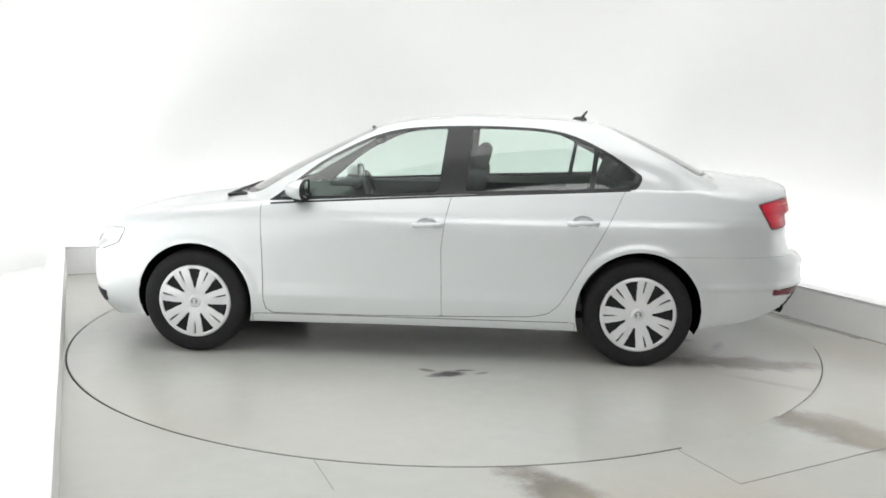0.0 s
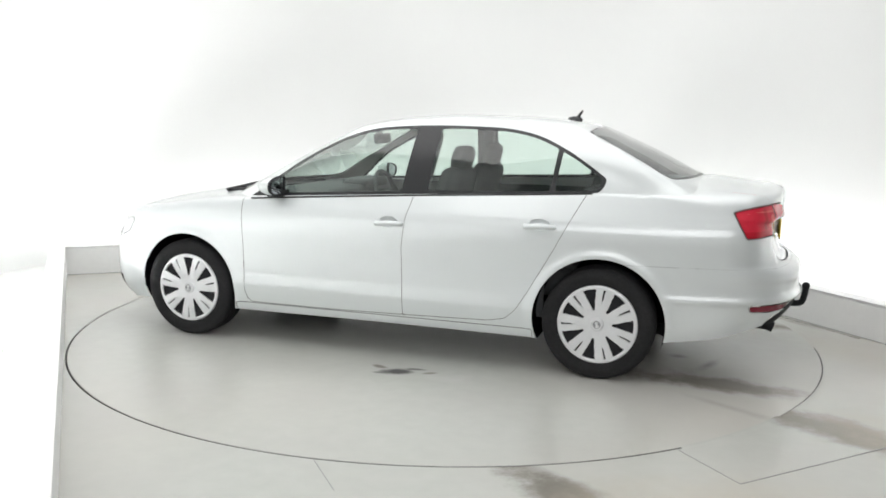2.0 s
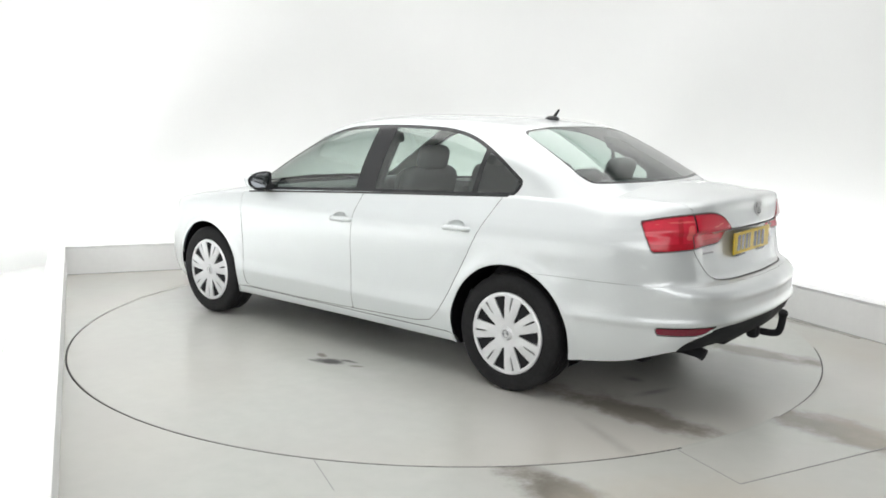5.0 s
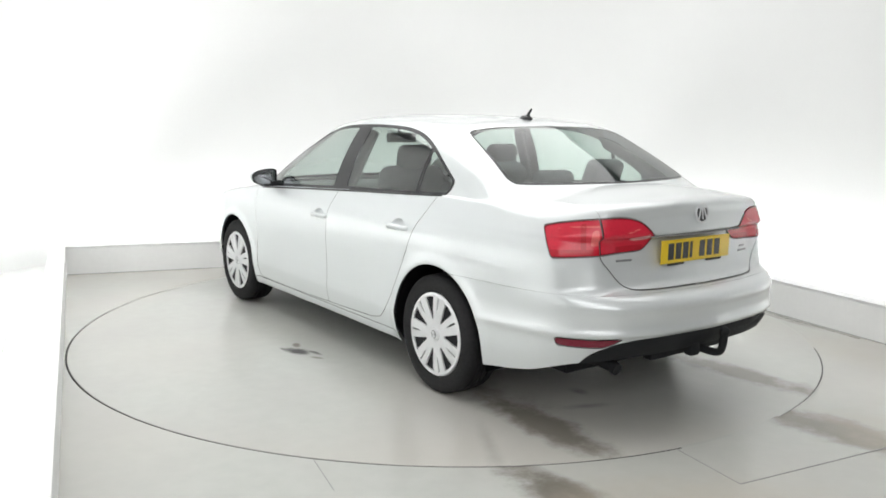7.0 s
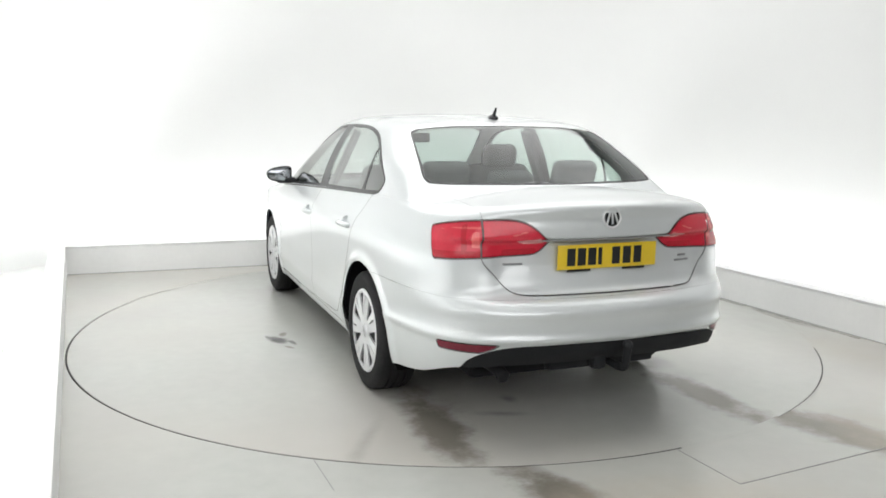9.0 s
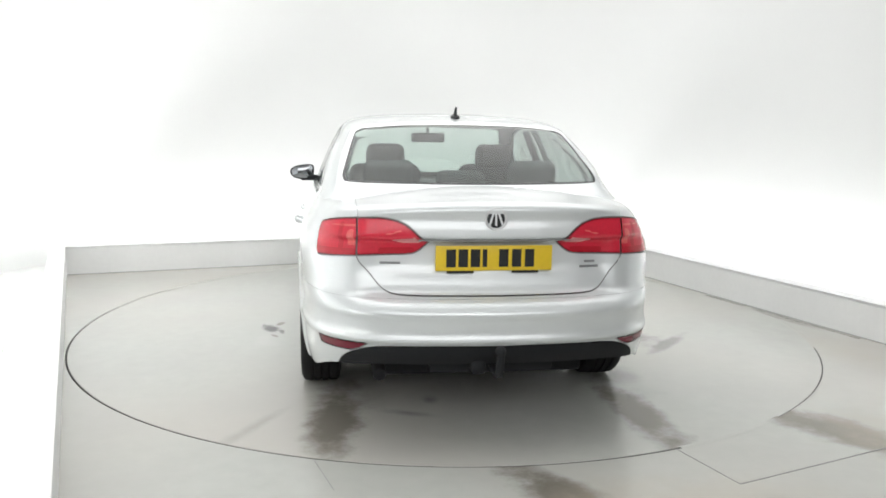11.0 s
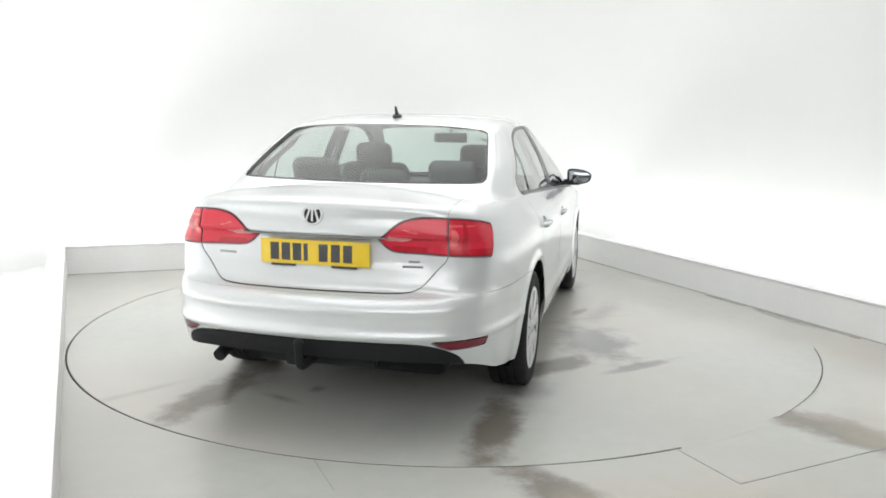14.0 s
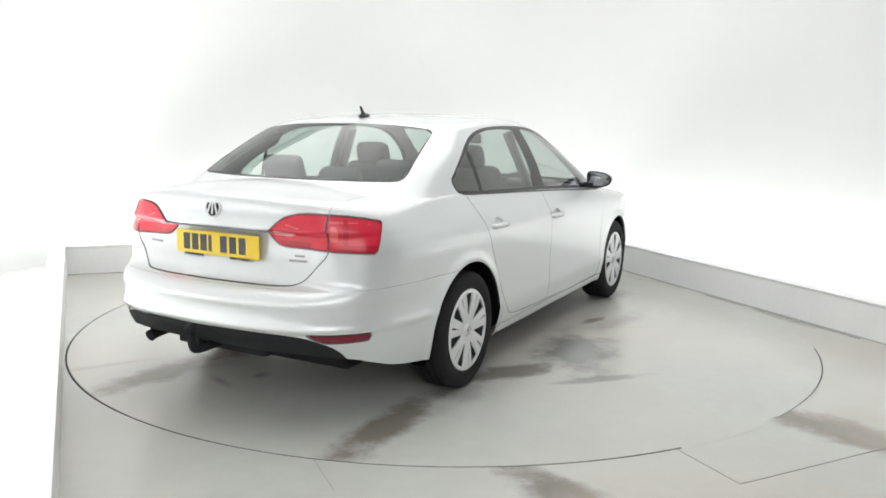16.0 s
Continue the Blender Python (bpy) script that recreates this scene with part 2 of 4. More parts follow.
def tube_bm(path, radius, n=10, bm=None):
    bm = bm or bmesh.new()
    pts = [Vector(p) for p in path]
    rings = []
    for i, p in enumerate(pts):
        d = (pts[min(i + 1, len(pts) - 1)] - pts[max(i - 1, 0)]).normalized()
        q = d.to_track_quat("Z", "Y")
        r = radius[i] if isinstance(radius, (list, tuple)) else radius
        rings.append([bm.verts.new(p + q @ Vector((r * math.cos(2 * math.pi * k / n), r * math.sin(2 * math.pi * k / n), 0))) for k in range(n)])
    for a, b in zip(rings, rings[1:]):
        for k in range(n):
            bm.faces.new((a[k], a[(k + 1) % n], b[(k + 1) % n], b[k]))
    bm.faces.new(rings[0][::-1])
    bm.faces.new(rings[-1])
    return bm


def spline(points, per=8, loop=False):
    """A smooth curve through points."""
    p = np.array(points, float)
    n = len(p)
    out = []
    for i in range(n if loop else n - 1):
        if loop:
            a, b, c, d = p[(i - 1) % n], p[i], p[(i + 1) % n], p[(i + 2) % n]
        else:
            a, b, c, d = p[max(i - 1, 0)], p[i], p[i + 1], p[min(i + 2, n - 1)]
        for k in range(per):
            t = k / per
            out.append(0.5 * (2 * b + (c - a) * t + (2 * a - 5 * b + 4 * c - d) * t * t + (3 * b - a - 3 * c + d) * t ** 3))
    if not loop:
        out.append(p[-1])
    return np.array(out)


def curve_of(points):
    """A smooth monotone function through (x, y) points."""
    p = np.array(sorted(points), float)
    x, y = p[:, 0], p[:, 1]
    h, d = np.diff(x), np.diff(y) / np.diff(x)
    s = np.zeros(len(x))
    for i in range(1, len(x) - 1):
        if d[i - 1] * d[i] > 0:
            w1, w2 = 2 * h[i] + h[i - 1], h[i] + 2 * h[i - 1]
            s[i] = (w1 + w2) / (w1 / d[i - 1] + w2 / d[i])
    s[0], s[-1] = d[0], d[-1]

    def f(q):
        q = np.clip(np.asarray(q, float), x[0], x[-1])
        i = np.clip(np.searchsorted(x, q) - 1, 0, len(x) - 2)
        t = (q - x[i]) / h[i]
        return (y[i] * (1 + 2 * t) * (1 - t) ** 2 + h[i] * s[i] * t * (1 - t) ** 2 + y[i + 1] * t * t * (3 - 2 * t) + h[i] * s[i + 1] * t * t * (t - 1))
    return f


def polygon_distance(poly):
    """Signed distance to a polygon in a plane; negative inside."""
    p = np.array(poly, float)
    q = np.roll(p, -1, 0)

    def f(a, b):
        best, inside = np.full(len(a), 1e9), np.zeros(len(a), bool)
        for (x0, y0), (x1, y1) in zip(p, q):
            dx, dy = x1 - x0, y1 - y0
            t = np.clip(((a - x0) * dx + (b - y0) * dy) / max(dx * dx + dy * dy, 1e-12), 0, 1)
            best = np.minimum(best, np.hypot(a - x0 - t * dx, b - y0 - t * dy))
            if dy:
                inside ^= ((y0 > b) != (y1 > b)) & (a < dx * (b - y0) / dy + x0)
        return np.where(inside, -best, best)
    return f


class Skin:
    """A sheet of polygons that can be cut along the zero line of a function of place."""

    def __init__(self, verts, polys):
        self.v, self.p = np.asarray(verts, float), [list(q) for q in polys]

    def cut(self, f):
        """Splits into the parts where f < 0 and where f > 0."""
        d = np.asarray(f(self.v[:, 0], self.v[:, 1], self.v[:, 2]), float)
        d = np.where(np.abs(d) < 1e-6, 1e-6, d)
        extra, made, inside, outside = [], {}, [], []
        for q in self.p:
            s = [d[i] < 0 for i in q]
            if all(s):
                inside.append(q)
            elif not any(s):
                outside.append(q)
            else:
                a, b = [], []
                for i, j in zip(q, q[1:] + q[:1]):
                    (a if d[i] < 0 else b).append(i)
                    if (d[i] < 0) != (d[j] < 0):
                        k = (min(i, j), max(i, j))
                        if k not in made:
                            t = d[k[0]] / (d[k[0]] - d[k[1]])
                            made[k] = len(self.v) + len(extra)
                            extra.append(self.v[k[0]] * (1 - t) + self.v[k[1]] * t)
                        a.append(made[k])
                        b.append(made[k])
                if len(a) > 2:
                    inside.append(a)
                if len(b) > 2:
                    outside.append(b)
        v = np.vstack([self.v, extra]) if extra else self.v
        return Skin(v, inside), Skin(v, outside)

    def mesh(self, name, mat, mirror=False, shift=0.0, thick=0.0):
        used = sorted({i for q in self.p for i in q})
        at = {i: k for k, i in enumerate(used)}
        v = self.v[used].copy() if used else np.zeros((0, 3))
        p = [[at[i] for i in q] for q in self.p]
        if shift or thick:
            n = np.zeros_like(v)
            for q in p:
                c = np.cross(v[q[1]] - v[q[0]], v[q[2]] - v[q[0]])
                n[q] += c
            n /= np.maximum(np.linalg.norm(n, axis=1), 1e-12)[:, None]
            v = v + n * shift
        if mirror:
            v = v * (1, -1, 1)
            p = [q[::-1] for q in p]
        return mesh_from(name, v, p, mat)

    def both(self):
        """The sheet together with its mirror image, joined along the middle."""
        n = len(self.v)
        mid = np.abs(self.v[:, 1]) < 1e-5
        idx = [i if mid[i] else n + i for i in range(n)]
        return Skin(np.vstack([self.v, self.v * (1, -1, 1)]), self.p + [[idx[i] for i in q][::-1] for q in self.p])


# ---- the booth ----
R_TABLE = 2.458
CORNER_LB, CORNER_BR = Vector((-3.386, 1.470)), Vector((1.219, 3.208))
END_L, END_R = Vector((-0.88, -4.028)), Vector((3.748, -2.234))
LINE = [END_L, CORNER_LB, CORNER_BR, END_R]


def offset_line(d, rounded=0.0, steps=8):
    """The booth's inner floor line moved outwards by d, its two corners rounded."""
    segs = []
    for a, b in zip(LINE, LINE[1:]):
        t = (b - a).normalized()
        n = Vector((-t.y, t.x))
        segs.append((a + n * d, b + n * d, t))
    out = [segs[0][0]]
    for (a, b, t), (c, e, u) in zip(segs, segs[1:]):
        k = ((c - a).x * u.y - (c - a).y * u.x) / (t.x * u.y - t.y * u.x)
        p = a + t * k
        if rounded:
            q, r = p - t * rounded, p + u * rounded
            out += [(1 - s) ** 2 * q + 2 * s * (1 - s) * p + s * s * r for s in [i / steps for i in range(steps + 1)]]
        else:
            out.append(p)
    return out + [segs[-1][1]]


def extrude_between(name, inner, outer, z0, z1, mat, label, category, bevel=0.0):
    bm = bmesh.new()
    rows = [[bm.verts.new((p.x, p.y, z)) for p in line] for line, z in ((inner, z0), (inner, z1), (outer, z1), (outer, z0))]
    for i in range(len(inner) - 1):
        for a, b in ((0, 1), (1, 2), (2, 3), (3, 0)):
            bm.faces.new((rows[a][i], rows[a][i + 1], rows[b][i + 1], rows[b][i]))
    bm.faces.new([r[0] for r in rows])
    bm.faces.new([r[-1] for r in rows][::-1])
    bmesh.ops.recalc_face_normals(bm, faces=bm.faces)
    if bevel:
        es = [e for e in bm.edges if all(abs(v.co.z - z1) < 1e-6 for v in e.verts) and len(e.link_faces) == 2 and e.calc_face_angle() > 1]
        bmesh.ops.bevel(bm, geom=es, offset=bevel, segments=2, affect="EDGES")
    ob = part(name, bm, mat, None, "", 40)
    return tagged(ob, label, category, kind="structure")


def build_booth():
    # floor with a round opening for the turntable
    n, big = 180, 9.5
    vs, fs = [], []
    for i in range(n):
        a = 2 * math.pi * i / n
        c, s = math.cos(a), math.sin(a)
        k = big / max(abs(c), abs(s))
        for r, z in ((R_TABLE + 0.006, -0.03), (R_TABLE + 0.006, -0.002), (R_TABLE + 0.007, 0.0), (R_TABLE + 0.35, 0.0), (k, 0.0)):
            vs.append((r * c, r * s, z))
    for i in range(n):
        j = (i + 1) % n
        for q in range(4):
            fs.append((i * 5 + q, i * 5 + q + 1, j * 5 + q + 1, j * 5 + q))
    fl = new("floor", mesh_from("floor", vs, fs, M_FLOOR, False))
    tagged(fl, "grey painted concrete floor with brown tyre stains", "floor", kind="structure")
    for (x0, y0), (x1, y1), hw in (((-0.545, -2.405), (-0.42, -2.69), 0.0014), ((1.034, -2.232), (1.196, -2.579), 0.0016), ((1.196, -2.579), (2.62, -1.872), 0.003), ((2.62, -1.872), (3.35, -1.51), 0.003)):
        d = Vector((x1 - x0, y1 - y0, 0))
        m = Matrix.Translation((x0, y0, 0)) @ d.to_track_quat("X", "Z").to_matrix().to_4x4()
        part("floor_joint", box_bm(0, d.length, -hw, hw, -0.01, 0.0015, m=m), M_SEAL, fl)
    # long scuffed line near the wall
    d = Vector((0.62, -1.33, 0))
    m = Matrix.Translation((2.19, 1.02, 0)) @ d.to_track_quat("X", "Z").to_matrix().to_4x4()
    part("floor_joint", box_bm(0, d.length, -0.003, 0.003, -0.01, 0.0015, m=m), M_GAP, fl)
    # arcs in floor colour, added to hide stretches of the round joint
    for a0, a1, inner in ((-64.5, -47.5, -0.014), (-47.5, -13.0, 0.0008), (-13.0, 38.0, -0.014)):
        bm = bmesh.new()
        k = int((a1 - a0) * 1.5)
        loops = []
        for i in range(k + 1):
            a = radians(a0 + (a1 - a0) * i / k)
            loops.append([bm.verts.new((r * math.cos(a), r * math.sin(a), z)) for r, z in ((R_TABLE + inner, 0.0008), (R_TABLE + max(inner + 0.012, 0.003), 0.0018), (R_TABLE + 0.007, 0.0018), (R_TABLE + 0.022, 0.0006))])
        for a, b in zip(loops, loops[1:]):
            for q in range(3):
                bm.faces.new((a[q], a[q + 1], b[q + 1], b[q]))
        bmesh.ops.recalc_face_normals(bm, faces=bm.faces)
        part("joint_cover", bm, M_FLOOR, fl, "floor-coloured arc added to hide the round joint", 40)
    pit = new("turntable_pit", mesh_from("turntable_pit", *disc(2.56, 48, -0.045), M_GAP, False))
    tagged(pit, "dark pit below the turntable plate", "pit", kind="structure")

    kerb = extrude_between("kerb", offset_line(0.0), offset_line(0.128), 0.0, 0.246, M_KERB, "low grey painted kerb round the booth floor", "kerb", 0.008)
    cap = extrude_between("kerb_cap", offset_line(-0.002), offset_line(0.130), 0.2465, 0.254, M_CAP, "white cap strip on the kerb", "", 0.002)
    cap.parent = kerb
    seam_a, seam_b = Vector((-2.991, 0.208, 0.2535)), Vector((-1.854, -2.286, 0.2535))
    d = seam_b - seam_a
    m = Matrix.Translation(seam_a) @ d.to_track_quat("X", "Z").to_matrix().to_4x4()
    part("cap_seam", box_bm(0, d.length, -0.0015, 0.0015, -0.004, 0.0015, m=m), M_SEAL, kerb, "thin open joint in the cap")
    line = offset_line(-0.012)
    bm = bmesh.new()
    for a, b in zip(line[1:], line[2:]):
        d = Vector((b.x - a.x, b.y - a.y, 0))
        m = Matrix.Translation((a.x, a.y, 0)) @ d.to_track_quat("X", "Z").to_matrix().to_4x4()
        box_bm(0.0, d.length, 0.006, 0.012, 0.0, 0.004, bm=bm, m=m)
    part("seal_strip", bm, M_SEAL, kerb, "dark sealant line at the foot of the kerb")
    extrude_between("trough", offset_line(0.138), offset_line(0.60), -0.01, 0.006, M_WALL, "white painted light trough behind the kerb", "trough")
    wall = extrude_between("wall_cyclorama", offset_line(0.62, 0.9), offset_line(0.76, 0.9), 0.0, 3.7, M_WALL, "white painted curved studio wall, brightly lit from below", "wall")
    wall.data.set_sharp_from_angle(angle=radians(50))
    # narrow panel joints in the white wall
    a, b = offset_line(0.617)[0:2]
    t = (b - a).normalized()
    for k, z0, z1 in ((3.9, 0.0, 1.1),):
        p = a + t * k
        m = Matrix.Translation((p.x, p.y, 0)) @ Vector((t.x, t.y, 0)).to_track_quat("X", "Z").to_matrix().to_4x4()
        part("panel_joint", box_bm(-0.002, 0.002, -0.003, 0.004, z0, z1, m=m), M_GAP, wall)

    # the workshop round the booth closes the place
    for name, x0, x1, y0, y1 in (("wall_front", -9.5, 9.5, -9.5, -9.35), ("wall_west", -9.5, -9.35, -9.35, 9.35), ("wall_east", 9.35, 9.5, -9.35, 9.35), ("wall_north", -9.5, 9.5, 9.35, 9.5)):
        ob = part(name, box_bm(x0, x1, y0, y1, 0, 3.9), M_WALL)
        tagged(ob, "plain white painted workshop wall", "wall", kind="structure")
    ob = part("ceiling", box_bm(-9.5, 9.5, -9.5, 9.5, 3.9, 4.05), M_CEIL)
    tagged(ob, "plain white ceiling above the booth", "ceiling", kind="structure")

    # light troughs behind the kerbs
    base = offset_line(0.0)
    for a, b in zip(base, base[1:]):
        d = b - a
        t = d.normalized()
        nrm = Vector((-t.y, t.x))
        p = a + nrm * 0.27 + t * 0.1
        length = d.length - 0.2
        m = Matrix.Translation((p.x, p.y, 0)) @ Vector((t.x, t.y, 0)).to_track_quat("X", "Z").to_matrix().to_4x4()
        fx = new("cove_light")
        fx.matrix_world = m
        tagged(fx, "low white strip light hidden behind the kerb", "light", group="cove lights")
        part("housing", box_bm(0, length, -0.06, 0.06, 0.0, 0.035, 0.006), M_STRIP, fx)
        part("diffuser", box_bm(0.02, length - 0.02, -0.05, 0.05, 0.036, 0.06, 0.008), M_TUBE, fx)
    # ceiling soft boxes
    for x, y, z, w, h, tip, turn in CEILING:
        fx = new("ceiling_light")
        fx.matrix_world = pose(x, y, z, tip, 0, turn)
        tagged(fx, "large white diffuser panel light under the ceiling", "light", group="ceiling lights")
        part("diffuser", box_bm(-w, w, -h, h, 0.0, 0.02), M_DIFFUSER, fx)
        bm = bmesh.new()
        for q in ((-w - 0.06, w + 0.06, -h - 0.06, -h), (-w - 0.06, w + 0.06, h, h + 0.06), (-w - 0.06, -w, -h, h), (w, w + 0.06, -h, h)):
            box_bm(*q, -0.02, 0.28, bm=bm)
        part("frame", bm, M_STRIP, fx)
        for sx in (-w, w):
            for sy in (-h, h):
                a = fx.matrix_world @ Vector((sx, sy, 0.2))
                b = Vector((a.x, a.y, 3.905))
                inv = fx.matrix_world.inverted()
                part("hanger", tube_bm([inv @ a, inv @ b], 0.012, 8), M_STRIP, fx)


def disc(r, n, z):
    vs = [(0, 0, z)] + [(r * math.cos(2 * math.pi * i / n), r * math.sin(2 * math.pi * i / n), z) for i in range(n)]
    return vs, [(0, 1 + i, 1 + (i + 1) % n) for i in range(n)]


def build_turntable():
    bm = bmesh.new()
    n = 180
    rings = []
    for r, z in ((R_TABLE - 0.005, -0.03), (R_TABLE - 0.005, -0.002), (R_TABLE - 0.006, 0.0), (1.2, 0.0)):
        rings.append([bm.verts.new((r * math.cos(2 * math.pi * i / n), r * math.sin(2 * math.pi * i / n), z)) for i in range(n)])
    for a, b in zip(rings, rings[1:]):
        for i in range(n):
            bm.faces.new((a[i], a[(i + 1) % n], b[(i + 1) % n], b[i]))
    bm.faces.new(rings[-1])
    bmesh.ops.recalc_face_normals(bm, faces=bm.faces)
    ob = new("turntable")
    tagged(ob, "round grey painted turntable plate with wet tyre tracks", "turntable")
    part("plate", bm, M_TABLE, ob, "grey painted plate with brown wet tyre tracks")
    # added ring whose dark colour stands for the shade in the open gap
    ring = lathe_bm([(R_TABLE - 0.0045, -0.03), (R_TABLE + 0.0005, -0.03), (R_TABLE + 0.0005, -0.0025), (R_TABLE - 0.0045, -0.0025)], 180, axis="z", closed=True)
    part("gap_shade_ring", ring, M_GAP, ob, "dark ring added as the shade in the gap")
    return ob


build_booth()
turntable = build_turntable()


# ---- the car ----
AXLE, WHEEL_Z, ARCH_Z = 1.3255, 0.316, 0.321
ARCH_R = {-AXLE: 0.365, AXLE: 0.354}
plan = spline([(-2.425, 0.0), (-2.412, 0.22), (-2.385, 0.42), (-2.325, 0.595), (-2.225, 0.71), (-2.09, 0.785), (-1.88, 0.838), (-1.6, 0.868), (-1.2, 0.883), (-0.6, 0.888), (0.0, 0.888),
               (0.6, 0.888), (1.2, 0.884), (1.6, 0.866), (1.83, 0.818), (1.975, 0.735), (2.075, 0.60), (2.14, 0.42), (2.178, 0.22), (2.19, 0.0)], 24)
side_in = curve_of([(0.10, 0.12), (0.19, 0.058), (0.215, 0.040), (0.25, 0.028), (0.30, 0.017), (0.345, 0.008), (0.375, 0.004), (0.40, 0.005), (0.46, 0.008), (0.58, 0.007), (0.70, 0.002),
                    (0.78, -0.001), (0.83, 0.002), (0.87, 0.012), (0.91, 0.031), (0.95, 0.052), (1.00, 0.078), (1.05, 0.106), (1.12, 0.15)])
plain_in = curve_of([(0.10, 0.12), (0.20, 0.056), (0.28, 0.024), (0.36, 0.010), (0.46, 0.004), (0.60, 0.003), (0.72, 0.001), (0.78, -0.001), (0.83, 0.002), (0.87, 0.012), (0.91, 0.031), (0.95, 0.052), (1.00, 0.078), (1.05, 0.106), (1.12, 0.15)])
tail_in = curve_of([(0.10, 0.12), (0.20, 0.060), (0.28, 0.032), (0.36, 0.018), (0.43, 0.012), (0.462, 0.007), (0.474, 0.001), (0.487, 0.002), (0.51, 0.008), (0.56, 0.011), (0.62, 0.007), (0.68, 0.003), (0.72, 0.001), (0.78, -0.001), (0.83, 0.002), (0.87, 0.012), (0.91, 0.031), (0.95, 0.052), (1.00, 0.078), (1.05, 0.106), (1.12, 0.15)])
rear_in = curve_of([(0.10, 0.30), (0.28, 0.17), (0.36, 0.085), (0.43, 0.035), (0.468, 0.022), (0.482, 0.004), (0.492, 0.0), (0.504, 0.005), (0.53, 0.011), (0.575, 0.008), (0.598, 0.002), (0.608, 0.003), (0.625, 0.012), (0.645, 0.032), (0.66, 0.060), (0.672, 0.095), (0.69, 0.120),
                    (0.73, 0.140), (0.80, 0.166), (0.895, 0.174), (0.908, 0.148), (0.918, 0.122), (0.96, 0.126), (1.00, 0.134), (1.04, 0.128), (1.07, 0.125), (1.12, 0.14)])
front_in = curve_of([(0.10, 0.30), (0.17, 0.15), (0.22, 0.08), (0.27, 0.035), (0.32, 0.010), (0.42, 0.0), (0.52, 0.004), (0.60, 0.02), (0.66, 0.05), (0.72, 0.10), (0.8, 0.2), (1.0, 0.35)])
deck_mid = curve_of([(-2.36, 1.035), (-2.28, 1.066), (-2.1, 1.088), (-1.9, 1.108), (-1.7, 1.112), (-1.3, 1.090), (-0.3, 1.045), (0.4, 1.010), (0.85, 0.985), (1.1, 0.968), (1.3, 0.944), (1.7, 0.884), (1.95, 0.82),
                     (2.08, 0.765), (2.15, 0.70), (2.25, 0.60)])
low_edge = curve_of([(-2.45, 0.376), (-2.2, 0.345), (-1.95, 0.275), (-1.65, 0.235), (-1.2, 0.20), (0.0, 0.205), (1.0, 0.20), (1.7, 0.21), (2.0, 0.18), (2.25, 0.17)])
roof_mid = curve_of([(-1.45, 1.30), (-1.25, 1.385), (-1.1, 1.423), (-0.9, 1.445), (-0.7, 1.456), (-0.356, 1.461), (-0.1, 1.450), (0.142, 1.422), (0.35, 1.368), (0.5, 1.31)])


deck_drop = curve_of([(-2.4, 0.055), (-2.15, 0.066), (-1.75, 0.084), (-1.5, 0.068), (-1.28, 0.052), (2.3, 0.052)])


def deck_z(x, y):
    return deck_mid(x) - deck_drop(x) * (np.asarray(y) / 0.78) ** 2


def roof_z(x, y):
    return roof_mid(x) - 0.016 * (np.asarray(y) / 0.48) ** 2 - 0.010 * (np.asarray(y) / 0.6) ** 6


def build_lower_skin():
    p = plan
    step = np.hypot(*np.diff(p, axis=0).T)
    arc = np.concatenate([[0], np.cumsum(step)])
    s = np.linspace(0, arc[-1], 330)
    px, py = np.interp(s, arc, p[:, 0]), np.interp(s, arc, p[:, 1])
    tx, ty = np.gradient(px), np.gradient(py)
    ln = np.hypot(tx, ty)
    nx, ny = -ty / ln, tx / ln
    nx[0], ny[0], nx[-1], ny[-1] = -1, 0, 1, 0
    wr, wf = np.clip(-nx, 0, 1) ** 2.0, np.clip(nx, 0, 1) ** 1.4
    wr[px > 0], wf[px < 0] = 0, 0
    ws = 1 - wr - wf

    ends = np.clip((np.abs(px + 0.02) - 0.95) / 0.25, 0, 1)

    tail = np.clip((-1.62 - px) / 0.12, 0, 1)

    def inset(z):
        flare = sum(0.010 * np.exp(-((np.hypot(px - ax, z - ARCH_Z) - ARCH_R[ax] - 0.012) / 0.030) ** 2) for ax in (-AXLE, AXLE))
        return ws * (side_in(z) * (1 - ends) + (plain_in(z) * (1 - tail) + tail_in(z) * tail) * ends - flare) + wr * rear_in(z) + wf * front_in(z)
    cabin = np.clip((px + 1.98) / 0.34, 0, 1) * np.clip((1.15 - px) / 0.3, 0, 1)
    rad = (0.055 + 0.05 * np.exp(-((px + 1.75) / 0.28) ** 2)) * (1 - cabin) * (1 - 0.35 * wr) + 0.003
    top = deck_z(px, py)
    for _ in range(10):
        d = inset(top) + rad
        top = deck_z(px - nx * d, py - ny * d)
    bottom = low_edge(px)
    rows = []
    nv, nd = 74, 22
    for k in range(nv + 1):
        z = bottom + (top - bottom) * k / nv
        over = np.clip((z - (top - rad)) / rad, 0, 1)
        d = inset(z) + rad * (1 - np.sqrt(np.maximum(1 - over ** 2, 0.0)))
        rows.append(np.stack([px - nx * d, py - ny * d, z], -1))
    rim = rows[-1]
    sx = np.clip(rim[:, 0], -1.75, 1.55)
    for k in range(1, nd + 1):
        w = k / nd
        x, y = rim[:, 0] * (1 - w) + sx * w, rim[:, 1] * (1 - w)
        z = deck_z(x, y)
        z = z + (rim[:, 2] - deck_z(rim[:, 0], rim[:, 1])) * (1 - w) ** 4
        rows.append(np.stack([x, y, z], -1))
    g = np.array(rows)
    g[:, 0, 1], g[:, -1, 1] = 0, 0
    m, n = g.shape[:2]
    v = g.reshape(-1, 3)
    polys = [[i * n + j, (i + 1) * n + j, (i + 1) * n + j + 1, i * n + j + 1] for i in range(m - 1) for j in range(n - 1)]
    return Skin(v, polys), rim


lower, rim_line = build_lower_skin()
